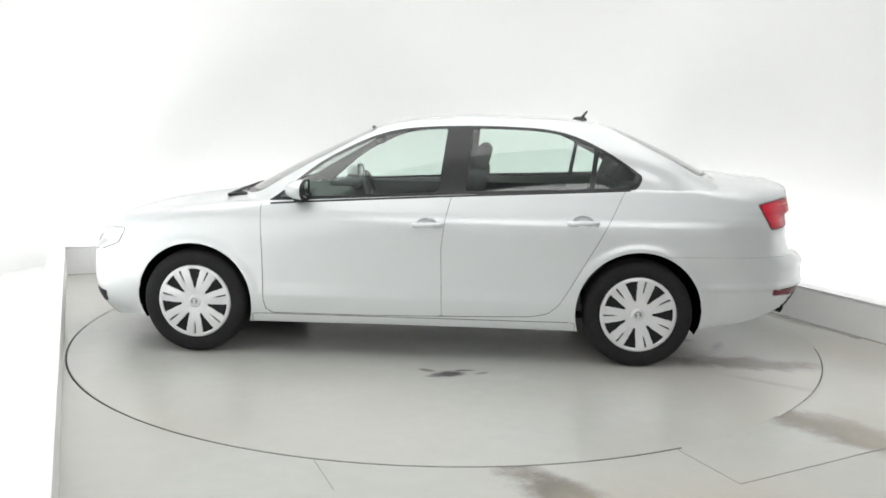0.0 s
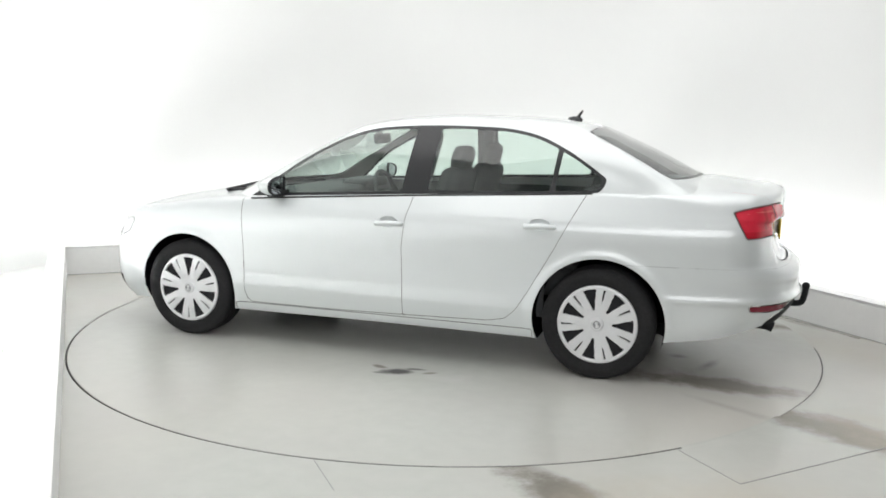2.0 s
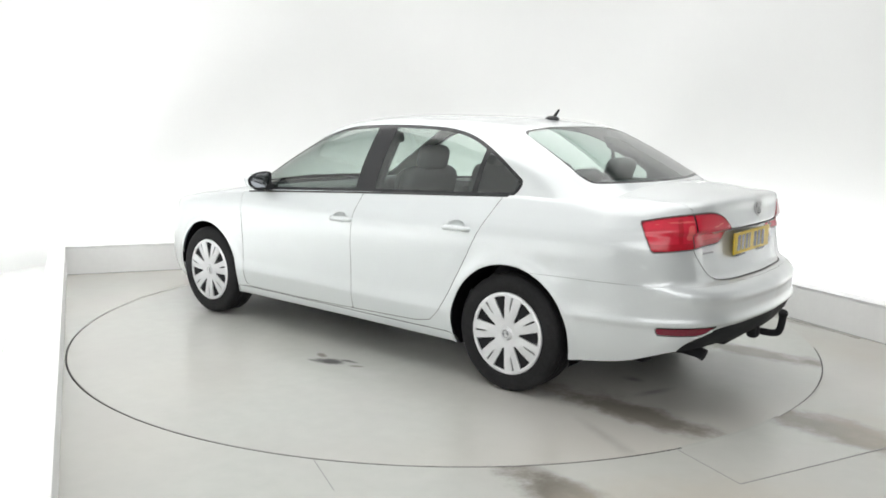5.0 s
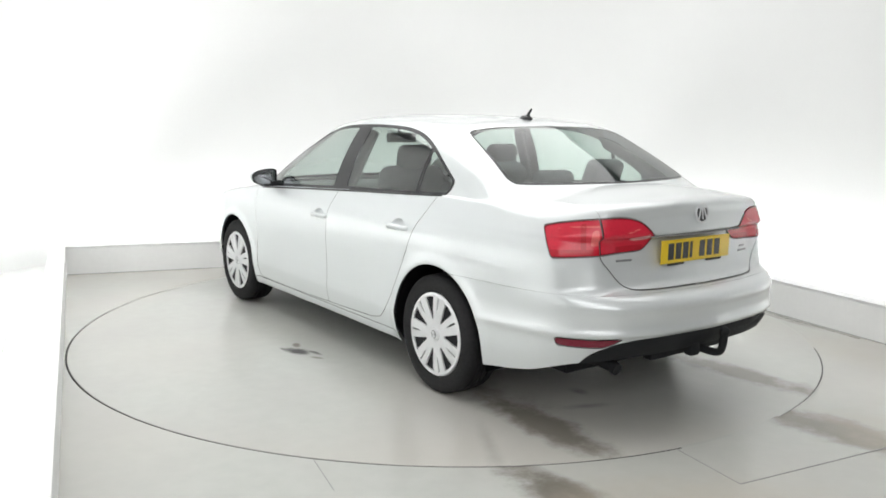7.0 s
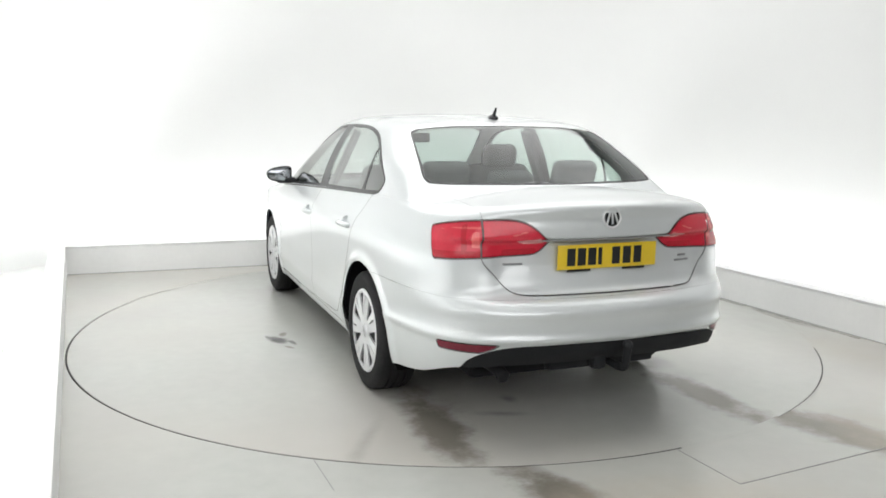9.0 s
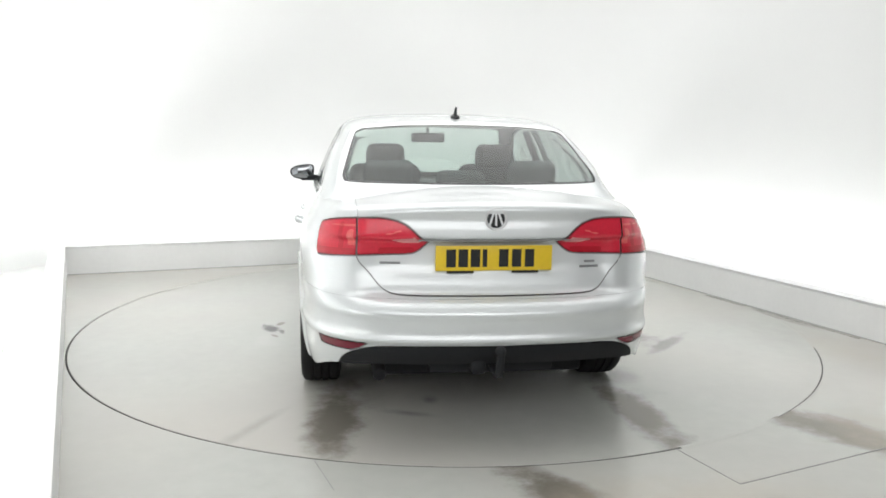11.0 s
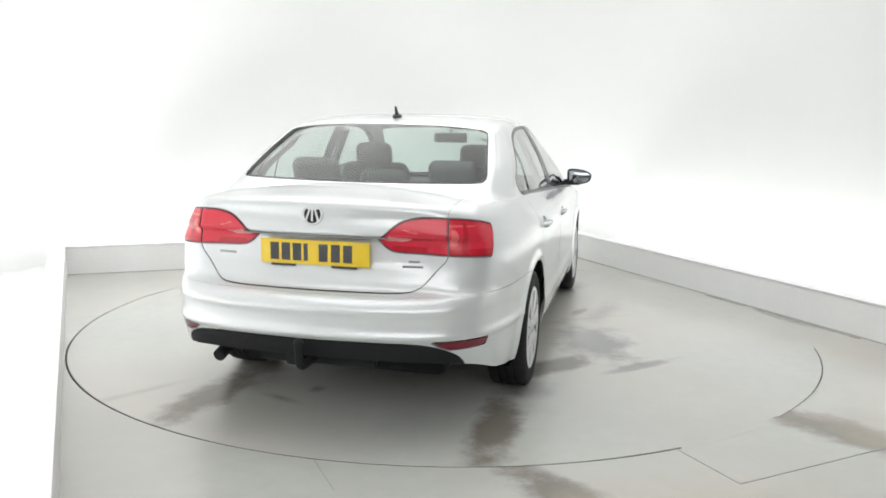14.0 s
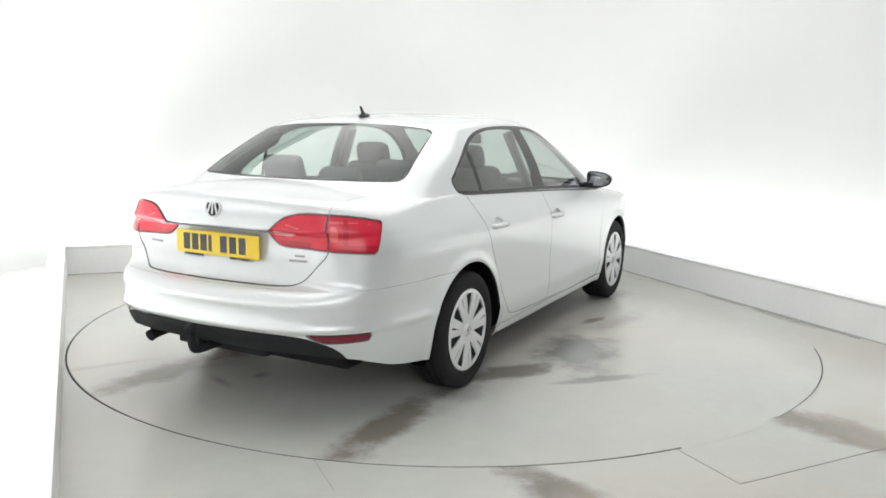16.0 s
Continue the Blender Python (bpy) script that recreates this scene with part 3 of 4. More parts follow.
_order = np.argsort(rim_line[:, 0])


def rim_y(x):
    return np.interp(x, rim_line[_order, 0], rim_line[_order, 1])


def build_cabin_skin():
    foot = [(-1.840, 0.0), (-1.826, 0.35), (-1.802, 0.625), (-1.745, 0.71), (-1.60, None), (-1.40, None), (-0.9, None), (-0.3, None), (0.35, None), (0.80, None), (0.985, 0.735), (1.075, 0.62), (1.165, 0.33), (1.19, 0.0)]
    head = [(-1.215, 0.0), (-1.205, 0.30), (-1.175, 0.565), (-1.12, 0.600), (-1.02, 0.614), (-0.86, 0.619), (-0.62, 0.618), (-0.25, 0.612), (0.03, 0.595), (0.17, 0.572), (0.225, 0.54), (0.265, 0.44), (0.305, 0.25), (0.32, 0.0)]
    foot = [(x, float(rim_y(x)) if y is None else y) for x, y in foot]
    b, t = spline(foot, 22), spline(head, 22)
    b[0, 1] = t[0, 1] = b[-1, 1] = t[-1, 1] = 0
    bz, tz = deck_z(b[:, 0], b[:, 1]) - 0.006, roof_z(t[:, 0], t[:, 1])
    B, T = np.column_stack([b, bz]), np.column_stack([t, tz])
    tan = np.gradient(B[:, :2], axis=0)
    out = np.column_stack([-tan[:, 1], tan[:, 0], np.zeros(len(B))])
    out /= np.linalg.norm(out, axis=1)[:, None]
    rows, nv, nd = [], 44, 26
    for k in range(nv + 1):
        w = k / nv
        bow = math.sin(math.pi * w)
        soft = np.clip((-1.15 - B[:, 0]) / 0.25, 0, 1) * np.clip((B[:, 0] + 1.80) / 0.06, 0, 1)
        q = B * (1 - w) + T * w + out * (0.026 * (bow * (1 - soft) + bow ** 2 * soft))[:, None]
        # the rear pillar runs out softly on to the shoulder
        fillet = 0.016 * np.exp(-((B[:, 0] + 1.74) / 0.08) ** 2) * max(0.0, 1 - w / 0.30) ** 2.2 * (B[:, 0] < 0)
        q = q + out * fillet[:, None]
        if k == 0:
            q[:, 2] = deck_z(q[:, 0], q[:, 1]) - 0.003
        rows.append(q)
    sx = np.clip(T[:, 0], -0.85, 0.0)
    for k in range(1, nd + 1):
        w = k / nd
        x, y = T[:, 0] * (1 - w) + sx * w, T[:, 1] * (1 - w)
        rows.append(np.column_stack([x, y, roof_z(x, y)]))
    g = np.array(rows)
    for _ in range(14):
        lo, hi = nv - 5, nv + 6
        g[lo:hi] = 0.25 * g[lo - 1:hi - 1] + 0.5 * g[lo:hi] + 0.25 * g[lo + 1:hi + 1]
    # soften the pillars along the girth
    for _ in range(5):
        h = g.copy()
        h[1:nv, 1:-1] = 0.25 * g[1:nv, :-2] + 0.5 * g[1:nv, 1:-1] + 0.25 * g[1:nv, 2:]
        g = h
    g[:, 0, 1], g[:, -1, 1] = 0, 0
    m, n = g.shape[:2]
    polys = [[i * n + j, (i + 1) * n + j, (i + 1) * n + j + 1, i * n + j + 1] for i in range(m - 1) for j in range(n - 1)]
    return Skin(g.reshape(-1, 3), polys), B


cabin, cabin_foot = build_cabin_skin()


def region(poly, plane, extra=None):
    """A cutting function: inside the polygon of a plane ('xz', 'yz', 'xy' or wrapped round a corner), and where extra is negative."""
    f = polygon_distance(poly)

    def g(x, y, z):
        a, b = {"xz": (x, z), "yz": (y, z), "xy": (x, y), "tail": (y + x + 2.3, z), "bumper": (y + x + 2.43, z), "nose": (y + 2.22 - x, z)}[plane]
        d = f(a, b)
        return np.maximum(d, extra(x, y, z)) if extra is not None else d
    return g


def build_body(car):
    """The painted panels, lamps and glass, cut out of the two skins."""
    gaps = []

    def take(skin, f, gap=0.0018):
        """Cuts a panel out of a skin, and the narrow gap round it."""
        width = gap if callable(gap) else lambda x, y, z: gap
        inner, rest = skin.cut(lambda x, y, z: f(x, y, z) + width(x, y, z))
        strip, outer = rest.cut(lambda x, y, z: f(x, y, z) - width(x, y, z))
        gaps.append(strip)
        return inner, outer

    def pair(name, skin, mat, label="", parents=(None, None), shift=0.0):
        l = part(name, skin.mesh(name, mat, False, shift), mat, parents[0] or car, label)
        r = part(name, skin.mesh(name, mat, True, shift), mat, parents[1] or car, label)
        return l, r

    def whole(name, skin, mat, label="", parent=None, shift=0.0):
        return part(name, skin.both().mesh(name, mat, False, shift), mat, parent or car, label)

    skin = lower
    # openings: wheel arches and the cabin
    for ax in (-AXLE, AXLE):
        _, skin = skin.cut(lambda x, y, z: np.maximum(np.hypot(x - ax, z - ARCH_Z) - ARCH_R[ax], 0.45 - y))
    foot = polygon_distance([(x, y) for x, y, _ in cabin_foot[::4]] + [(1.19, -0.2), (-1.835, -0.2)])
    _, skin = skin.cut(lambda x, y, z: np.maximum(foot(x, y) + 0.012, 0.9 - z))
    # tail lamps
    lamp = spline([(0.335, 0.912), (0.385, 0.952), (0.45, 0.985), (0.56, 1.003), (0.75, 0.997), (0.92, 0.982), (1.05, 0.962)], 5).tolist() + spline([(1.05, 0.958), (1.03, 0.89), (1.0, 0.826)], 4).tolist() + \
        spline([(0.99, 0.822), (0.75, 0.832), (0.55, 0.838), (0.43, 0.845), (0.385, 0.868)], 5).tolist()
    lens, skin = take(skin, region(lamp, "tail", lambda x, y, z: x + 1.6), 0.003)
    lid_line = lambda x, y, z: y - 0.598 + 0.03 * (z - 0.9)
    lens_in, lens_out = take(lens, lid_line, 0.004)
    # boot lid
    lid = spline([(-0.3, 0.671), (0.25, 0.671), (0.36, 0.672), (0.43, 0.675), (0.468, 0.683), (0.500, 0.704), (0.548, 0.762), (0.600, 0.83), (0.598, 0.95), (0.594, 1.02), (0.61, 1.12)], 6).tolist() + [(0.63, 1.4), (-0.3, 1.4)]
    boot, skin = take(skin, region(lid, "yz", lambda x, y, z: x + 1.735), lambda x, y, z: np.interp(z, (0.84, 0.97), (0.0025, 0.0006)))
    # rear bumper, reflectors, lower valance
    valance = spline([(-0.3, 0.464), (0.30, 0.464), (0.50, 0.458), (0.60, 0.434), (0.665, 0.385), (0.69, 0.30)], 6).tolist() + [(0.69, 0.1), (-0.3, 0.1)]
    bumper, skin = take(skin, lambda x, y, z: np.maximum(x + 1.46, z - 0.662), lambda x, y, z: np.interp(x, (-2.2, -1.95), (0.0002, 0.0007)))
    refl = [(0.655, 0.472), (0.80, 0.470), (1.095, 0.466), (1.070, 0.430), (0.90, 0.428), (0.78, 0.430), (0.715, 0.446)]
    reflector, bumper = take(bumper, region(refl, "bumper"), 0.003)
    under, bumper = take(bumper, region(valance, "yz", lambda x, y, z: x + 1.9), 0.002)
    # front end
    head = [(0.45, 0.605), (0.60, 0.662), (0.85, 0.712), (1.08, 0.745), (1.27, 0.752), (1.275, 0.735), (1.22, 0.655), (1.02, 0.604), (0.65, 0.580)]
    headlamp, skin = take(skin, region(head, "nose", lambda x, y, z: 1.5 - x), 0.003)
    bonnet_line = lambda x, y, z: np.maximum(np.maximum(0.95 - x, y - np.interp(x, (0.9, 1.4, 1.9, 2.1), (0.76, 0.735, 0.68, 0.55))), 0.60 - z)
    bonnet, skin = take(skin, bonnet_line)
    fbumper, skin = skin.cut(lambda x, y, z: np.maximum(1.62 - x, z - 0.605))
    grille, fbumper = take(fbumper, region([(-0.3, 0.50), (0.52, 0.53), (0.56, 0.575), (0.4, 0.60), (-0.3, 0.60)], "yz"), 0.002)
    intake, fbumper = take(fbumper, region([(-0.3, 0.22), (0.50, 0.22), (0.60, 0.27), (0.55, 0.34), (-0.3, 0.36)], "yz"), 0.002)
    side_in_, fbumper = take(fbumper, region([(0.56, 0.25), (0.74, 0.27), (0.765, 0.34), (0.60, 0.36)], "yz", lambda x, y, z: 1.93 - x), 0.002)
    # doors
    fdoor = [(0.905, 1.2), (0.905, 0.90), (0.900, 0.60), (0.898, 0.34), (0.885, 0.285), (0.85, 0.262), (0.30, 0.262), (-0.175, 0.270), (-0.173, 0.45), (-0.168, 0.68), (-0.190, 0.85), (-0.225, 0.99), (-0.26, 1.2)]
    rdoor = [(-0.225, 0.99), (-0.190, 0.85), (-0.168, 0.68), (-0.173, 0.45), (-0.175, 0.270), (-0.70, 0.285), (-0.80, 0.305), (-0.865, 0.365), (-0.93, 0.47), (-1.07, 0.72), (-1.215, 1.0), (-1.33, 1.2), (-0.26, 1.2)]
    front_door, skin = take(skin, region(fdoor, "xz", lambda x, y, z: 0.5 - y))
    rear_door, skin = take(skin, region(rdoor, "xz", lambda x, y, z: 0.5 - y))
    sill, skin = take(skin, lambda x, y, z: np.maximum(np.maximum(x - 0.97, -0.96 - x), z - 0.255), 0.002)
    wing, skin = skin.cut(lambda x, y, z: 0.6 - x)
    quarter, skin = skin.cut(lambda x, y, z: x + 0.6)

    def dished(door, x0, z0):
        cup, rest = door.cut(lambda x, y, z: np.hypot((x - x0) / 0.060, (z - z0) / 0.033) - 1)
        v = cup.v.copy()
        v[:, 1] -= 0.026 * np.sqrt(np.clip(1 - ((v[:, 0] - x0) / 0.060) ** 2 - ((v[:, 2] - z0) / 0.033) ** 2, 0, 1))
        return rest, Skin(v, cup.p)
    front_door, cup_f = dished(front_door, -0.085, 0.826)
    rear_door, cup_r = dished(rear_door, -0.985, 0.856)

    fd = pair("front_door", front_door, M_PAINT, "silver front door")
    rd = pair("rear_door", rear_door, M_PAINT, "silver rear door")
    pair("handle_recess", cup_f, M_PAINT, "", fd)
    pair("handle_recess", cup_r, M_PAINT, "", rd)
    pair("front_wing", wing, M_PAINT)
    pair("rear_quarter", quarter, M_PAINT)
    pair("sill", sill, M_PAINT)
    pair("sill_step", skin, M_PAINT)
    lid_ob = whole("boot_lid", boot, M_PAINT, "silver boot lid, closed")
    bump_ob = whole("rear_bumper", bumper, M_PAINT, "silver rear bumper with dark lower edge")
    whole("valance", under, M_PLASTIC, "black lower bumper valance", bump_ob, 0.002)
    pair("reflector", reflector, M_EDGE, "dark red reflector", (bump_ob, bump_ob), 0.001)
    whole("bonnet", bonnet, M_PAINT)
    fb = whole("front_bumper", fbumper, M_PAINT)
    whole("grille", grille, M_PLASTIC, "black grille", fb)
    whole("intake", intake, M_PLASTIC, "black air intake", fb)
    pair("side_intake", side_in_, M_PLASTIC, "black side intake", (fb, fb))
    hl = pair("headlamp", headlamp, M_CLEAR, "clear headlamp")
    bezel, _ = headlamp.cut(region([(0.60, 0.590), (0.95, 0.612), (1.06, 0.655), (1.04, 0.675), (0.90, 0.640), (0.62, 0.612)], "nose"))
    pair("lamp_bezel", bezel, M_GREY, "grey lamp bezel", hl, 0.002)
    bowl, _ = headlamp.cut(region([(0.82 + 0.05 * math.cos(a), 0.665 + 0.028 * math.sin(a)) for a in [2 * math.pi * k / 16 for k in range(16)]], "nose"))
    pair("lamp_bowl", bowl, M_GREY, "grey reflector bowl", hl, 0.003)
    lamp_in = pair("inner_tail_lamp", lens_in, M_RED, "red tail lamp on the boot lid", (lid_ob, lid_ob), 0.003)
    lamp_out = pair("outer_tail_lamp", lens_out, M_RED, "red wrap-round tail lamp", shift=0.003)
    lamp_edge = polygon_distance(lamp)
    for lens_part, owner in ((lens_in, lamp_in), (lens_out, lamp_out)):
        _, border = lens_part.cut(lambda x, y, z: lamp_edge(y + x + 2.3, z) + 0.0075)
        pair("lens_border", border, M_RED_RIM, "dark red lens border", owner, 0.0042)
    # chambers seen in the lamps
    cell_a, _ = lens_out.cut(region([(0.695, 0.878), (0.755, 0.878), (0.745, 0.948), (0.705, 0.948)], "tail"))
    cell_b, _ = lens_in.cut(region([(0.37, 0.898), (0.49, 0.894), (0.52, 0.912), (0.37, 0.922)], "tail"))
    cell_c, _ = lens_out.cut(region([(0.60, 0.84), (1.0, 0.83), (1.01, 0.86), (0.60, 0.865)], "tail"))
    cell_d, _ = lens_in.cut(region([(0.42, 0.848), (0.60, 0.842), (0.60, 0.868), (0.42, 0.872)], "tail"))
    pair("lamp_chamber", cell_a, M_RED_PALE, "pale bulb chamber", lamp_out, 0.0045)
    pair("lamp_chamber", cell_b, M_REVERSE, "pale reversing lamp strip", lamp_in, 0.0045)
    cell_e, _ = lens_out.cut(region([(0.78, 0.855), (0.815, 0.855), (0.82, 0.975), (0.785, 0.978)], "tail"))
    cell_f, _ = lens_in.cut(region([(0.44, 0.945), (0.53, 0.925), (0.535, 0.932), (0.445, 0.953)], "tail"))
    cell_g, _ = lens_out.cut(region([(0.60, 0.965), (0.97, 0.950), (0.97, 0.958), (0.60, 0.975)], "tail"))
    pair("lamp_rib", cell_e, M_RED_DARK, "deeper red lamp rib", lamp_out, 0.0045)
    pair("lamp_rib", cell_g, M_RED_PALE, "pale upper lamp rib", lamp_out, 0.0045)
    pair("lamp_rib", cell_f, M_RED_PALE, "pale lamp streak", lamp_in, 0.0045)
    pair("lamp_band", cell_c, M_RED_DARK, "deeper red lamp band", lamp_out, 0.0045)
    pair("lamp_band", cell_d, M_RED_DARK, "deeper red lamp band", lamp_in, 0.0045)

    # cabin: glass, black window surrounds, roof
    sk = cabin
    outline = spline([(0.875, 0.935), (0.80, 0.985), (0.60, 1.147), (0.43, 1.246), (0.26, 1.323), (0.09, 1.366), (-0.10, 1.384), (-0.35, 1.391), (-0.60, 1.387), (-0.78, 1.374), (-0.94, 1.337), (-1.10, 1.265), (-1.23, 1.186), (-1.326, 1.118)], 5).tolist() + \
        spline([(-1.328, 1.094), (-1.31, 1.057), (-1.283, 1.034)], 3).tolist() + [(-1.0, 1.018), (-0.28, 0.992), (0.40, 0.958)]
    shape = polygon_distance(outline)
    sidewin = lambda x, y, z: np.maximum(shape(x, z), 0.5 - y)
    dlo, sk = sk.cut(sidewin)
    front_w = lambda x, y, z: np.maximum(shape(x, z) + 0.018, (-0.140 - 0.12 * (z - 0.99)) - x)
    rear_w = lambda x, y, z: np.maximum(np.maximum(shape(x, z) + 0.018, x - (-0.296 - 0.12 * (z - 0.99))), -1.020 - 0.13 * (z - 1.03) - x)
    small_w = lambda x, y, z: np.maximum(shape(x, z) + 0.017, x - (-1.049 - 0.13 * (z - 1.03)))
    g1, dlo = dlo.cut(front_w)
    g2, dlo = dlo.cut(rear_w)
    g3, dlo = dlo.cut(small_w)
    pair("window_surround", dlo, M_BLACK, "black window surround")
    pair("window_glass", g1, M_GLASS, "tinted side glass", fd, -0.003)
    pair("window_glass", g2, M_GLASS, "tinted side glass", rd, -0.003)
    pair("quarter_glass", g3, M_GLASS, "small tinted quarter glass", shift=-0.003)
    rear_shape = spline([(-0.4, 1.112), (0.30, 1.113), (0.60, 1.115), (0.648, 1.126), (0.652, 1.155)], 5).tolist() + spline([(0.616, 1.26), (0.582, 1.345), (0.562, 1.362), (0.51, 1.374), (0.25, 1.392), (-0.4, 1.398)], 5).tolist()
    rg, sk = sk.cut(region(rear_shape, "yz", lambda x, y, z: x + 1.05))
    rg_in, rg_edge = rg.cut(region([(-0.4, 1.121), (0.630, 1.124), (0.642, 1.148), (0.606, 1.26), (0.576, 1.350), (0.51, 1.3735), (0.25, 1.3918), (-0.4, 1.3978)], "yz"))
    whole("rear_screen", rg_in, M_SCREEN, "tinted heated rear screen", shift=-0.002)
    whole("rear_screen_edge", rg_edge, M_BLACK, "black printed screen edge", shift=-0.002)
    ws_shape = spline([(-0.4, 0.955), (0.45, 0.955), (0.63, 0.965), (0.668, 0.99)], 5).tolist() + spline([(0.60, 1.20), (0.535, 1.345), (0.49, 1.365), (0.25, 1.385), (-0.4, 1.39)], 5).tolist()
    wsg, sk = sk.cut(region(ws_shape, "yz", lambda x, y, z: 0.15 - x))
    ws_in, ws_edge = wsg.cut(region([(-0.4, 0.975), (0.62, 0.982), (0.655, 1.00), (0.592, 1.20), (0.528, 1.342), (0.47, 1.358), (-0.4, 1.378)], "yz"))
    whole("windscreen", ws_in, M_GLASS, "tinted windscreen", shift=-0.002)
    whole("windscreen_edge", ws_edge, M_BLACK, "", shift=-0.002)
    whole("roof", sk, M_PAINT, "silver roof and pillars")
    lining = Skin(sk.v, [q[::-1] for q in sk.p])
    rear_trim, lining = lining.cut(lambda x, y, z: np.maximum(x + 1.06, z - 1.375))
    whole("headlining", lining, M_LINER, "pale headlining", shift=0.012)
    whole("rear_pillar_trim", rear_trim, M_PILLAR, "grey rear pillar trim", shift=0.055)
    # gaps show as dark lines a little below the paint
    for g in gaps:
        if any(abs(g.v[i][1]) < 0.02 for q in g.p for i in q):
            whole("panel_gap", g, M_SEAM, "", shift=-0.006)
        else:
            pair("panel_gap", g, M_SEAM, "", shift=-0.006)
    return fd, rd, lid_ob, bump_ob, lamp_in, lamp_out


def build_wheel(car, x, side, spin=0.0):
    """A wheel with its centre plane at the track; the cover faces outwards."""
    wh = new("wheel")
    wh.parent = car
    wh.matrix_local = pose(x, side * 0.768, WHEEL_Z, 0, 0, 0 if side > 0 else 180) @ pose(0, 0, 0, 0, spin)
    # tyre: rounded section with grooves
    prof = [(0.212, 0.085), (0.222, 0.100), (0.250, 0.1045), (0.280, 0.1035), (0.298, 0.095), (0.3085, 0.082), (0.3105, 0.060), (0.3105, 0.046), (0.303, 0.044), (0.303, 0.036), (0.311, 0.034), (0.3115, 0.006), (0.303, 0.004),
            (0.303, -0.004), (0.3115, -0.006), (0.311, -0.034), (0.303, -0.036), (0.303, -0.044), (0.3105, -0.046), (0.3105, -0.06), (0.3085, -0.082), (0.298, -0.095), (0.25, -0.1045), (0.212, -0.085), (0.205, 0.0)]
    prof = [(0.216 + (r - 0.212) * 1.006, o) for r, o in prof]
    part("tyre", lathe_bm(prof, 72, closed=True), M_RUBBER, wh, "black rubber tyre", 35)
    part("rim", lathe_bm([(0.214, 0.092), (0.205, 0.060), (0.195, 0.030), (0.16, 0.0), (0.06, 0.010), (0.05, 0.0), (0.05, -0.07), (0.20, -0.08), (0.214, -0.09)], 48), M_STEEL, wh, "dark steel rim behind the cover", 35)
    # cover: disc with seven wide openings and seven slits
    n, cover = 7, bmesh.new()
    na, radii = n * 48, [0.0, 0.030, 0.036, 0.060, 0.070, 0.078, 0.086, 0.1, 0.115, 0.13, 0.145, 0.158, 0.168, 0.176, 0.184, 0.190, 0.198, 0.208, 0.213]
    height = curve_of([(0.0, 0.100), (0.03, 0.100), (0.034, 0.094), (0.06, 0.096), (0.10, 0.102), (0.15, 0.104), (0.18, 0.103), (0.198, 0.103), (0.208, 0.100), (0.214, 0.091)])
    grid = []
    for r in radii:
        # spokes stand proud in the middle and fall away to the openings
        crown = 0.007 * min(1.0, max(0.0, (r - 0.07) / 0.04)) * min(1.0, max(0.0, (0.197 - r) / 0.012))
        grid.append([cover.verts.new((r * math.sin(2 * math.pi * k / na), float(height(r)) - crown * abs(2 * ((k / 48) % 1.0) - 1.06) ** 2, r * math.cos(2 * math.pi * k / na))) for k in range(na)] if r else [cover.verts.new((0, 0.1, 0))])

    def hole(r, a):
        u = (a * n / (2 * math.pi)) % 1.0
        u = min(u, 1 - u)
        arc = u * 2 * math.pi / n * r
        if 0.078 < r < 0.190:
            if arc < 0.005 + 0.27 * (r - 0.078):
                return True
        w = abs(((a * n / (2 * math.pi)) % 1.0) - 0.53) * 2 * math.pi / n * r
        return 0.118 < r < 0.190 and w < 0.0012 + 0.085 * (r - 0.118)
    for i in range(len(radii) - 1):
        rm = (radii[i] + radii[i + 1]) / 2
        for k in range(na):
            k2 = (k + 1) % na
            if hole(rm, 2 * math.pi * (k + 0.5) / na):
                continue
            if i == 0:
                cover.faces.new((grid[0][0], grid[1][k2], grid[1][k]))
            else:
                cover.faces.new((grid[i][k], grid[i][k2], grid[i + 1][k2], grid[i + 1][k]))
    bmesh.ops.recalc_face_normals(cover, faces=cover.faces)
    if sum(f.normal.y for f in cover.faces) < 0:
        bmesh.ops.reverse_faces(cover, faces=cover.faces)
    ext = bmesh.ops.extrude_face_region(cover, geom=list(cover.faces))
    vs = [g for g in ext["geom"] if isinstance(g, bmesh.types.BMVert)]
    for v in vs:
        v.co.y -= 0.014
    bmesh.ops.delete(cover, geom=[v for v in cover.verts if not v.link_faces], context="VERTS")
    bmesh.ops.recalc_face_normals(cover, faces=cover.faces)
    bmesh.ops.scale(cover, vec=(1.05, 1, 1.05), verts=cover.verts)
    part("wheel_cover", cover, M_COVER, wh, "silver seven-spoke plastic wheel cover", 30)
    part("cap", lathe_bm([(0.027, 0.099), (0.027, 0.103), (0.020, 0.105), (0.0005, 0.1055)], 28), M_BADGE, wh, "round grey centre badge", 30)
    part("cap_ring", lathe_bm([(0.0275, 0.099), (0.0275, 0.1045), (0.0245, 0.106), (0.0215, 0.1045)], 28), M_COVER, wh, "", 30)
    for a in (-32, 0, 32):
        bar = box_bm(-0.0035, 0.0035, 0.104, 0.1068, -0.018, 0.016)
        bmesh.ops.rotate(bar, verts=bar.verts, cent=(0, 0, 0), matrix=Matrix.Rotation(radians(a), 3, "Y"))
        part("badge_bar", bar, M_COVER, wh)
    part("brake_disc", lathe_bm([(0.14, 0.02), (0.14, 0.035), (0.05, 0.04)], 36), M_STEEL, wh)
    return wh


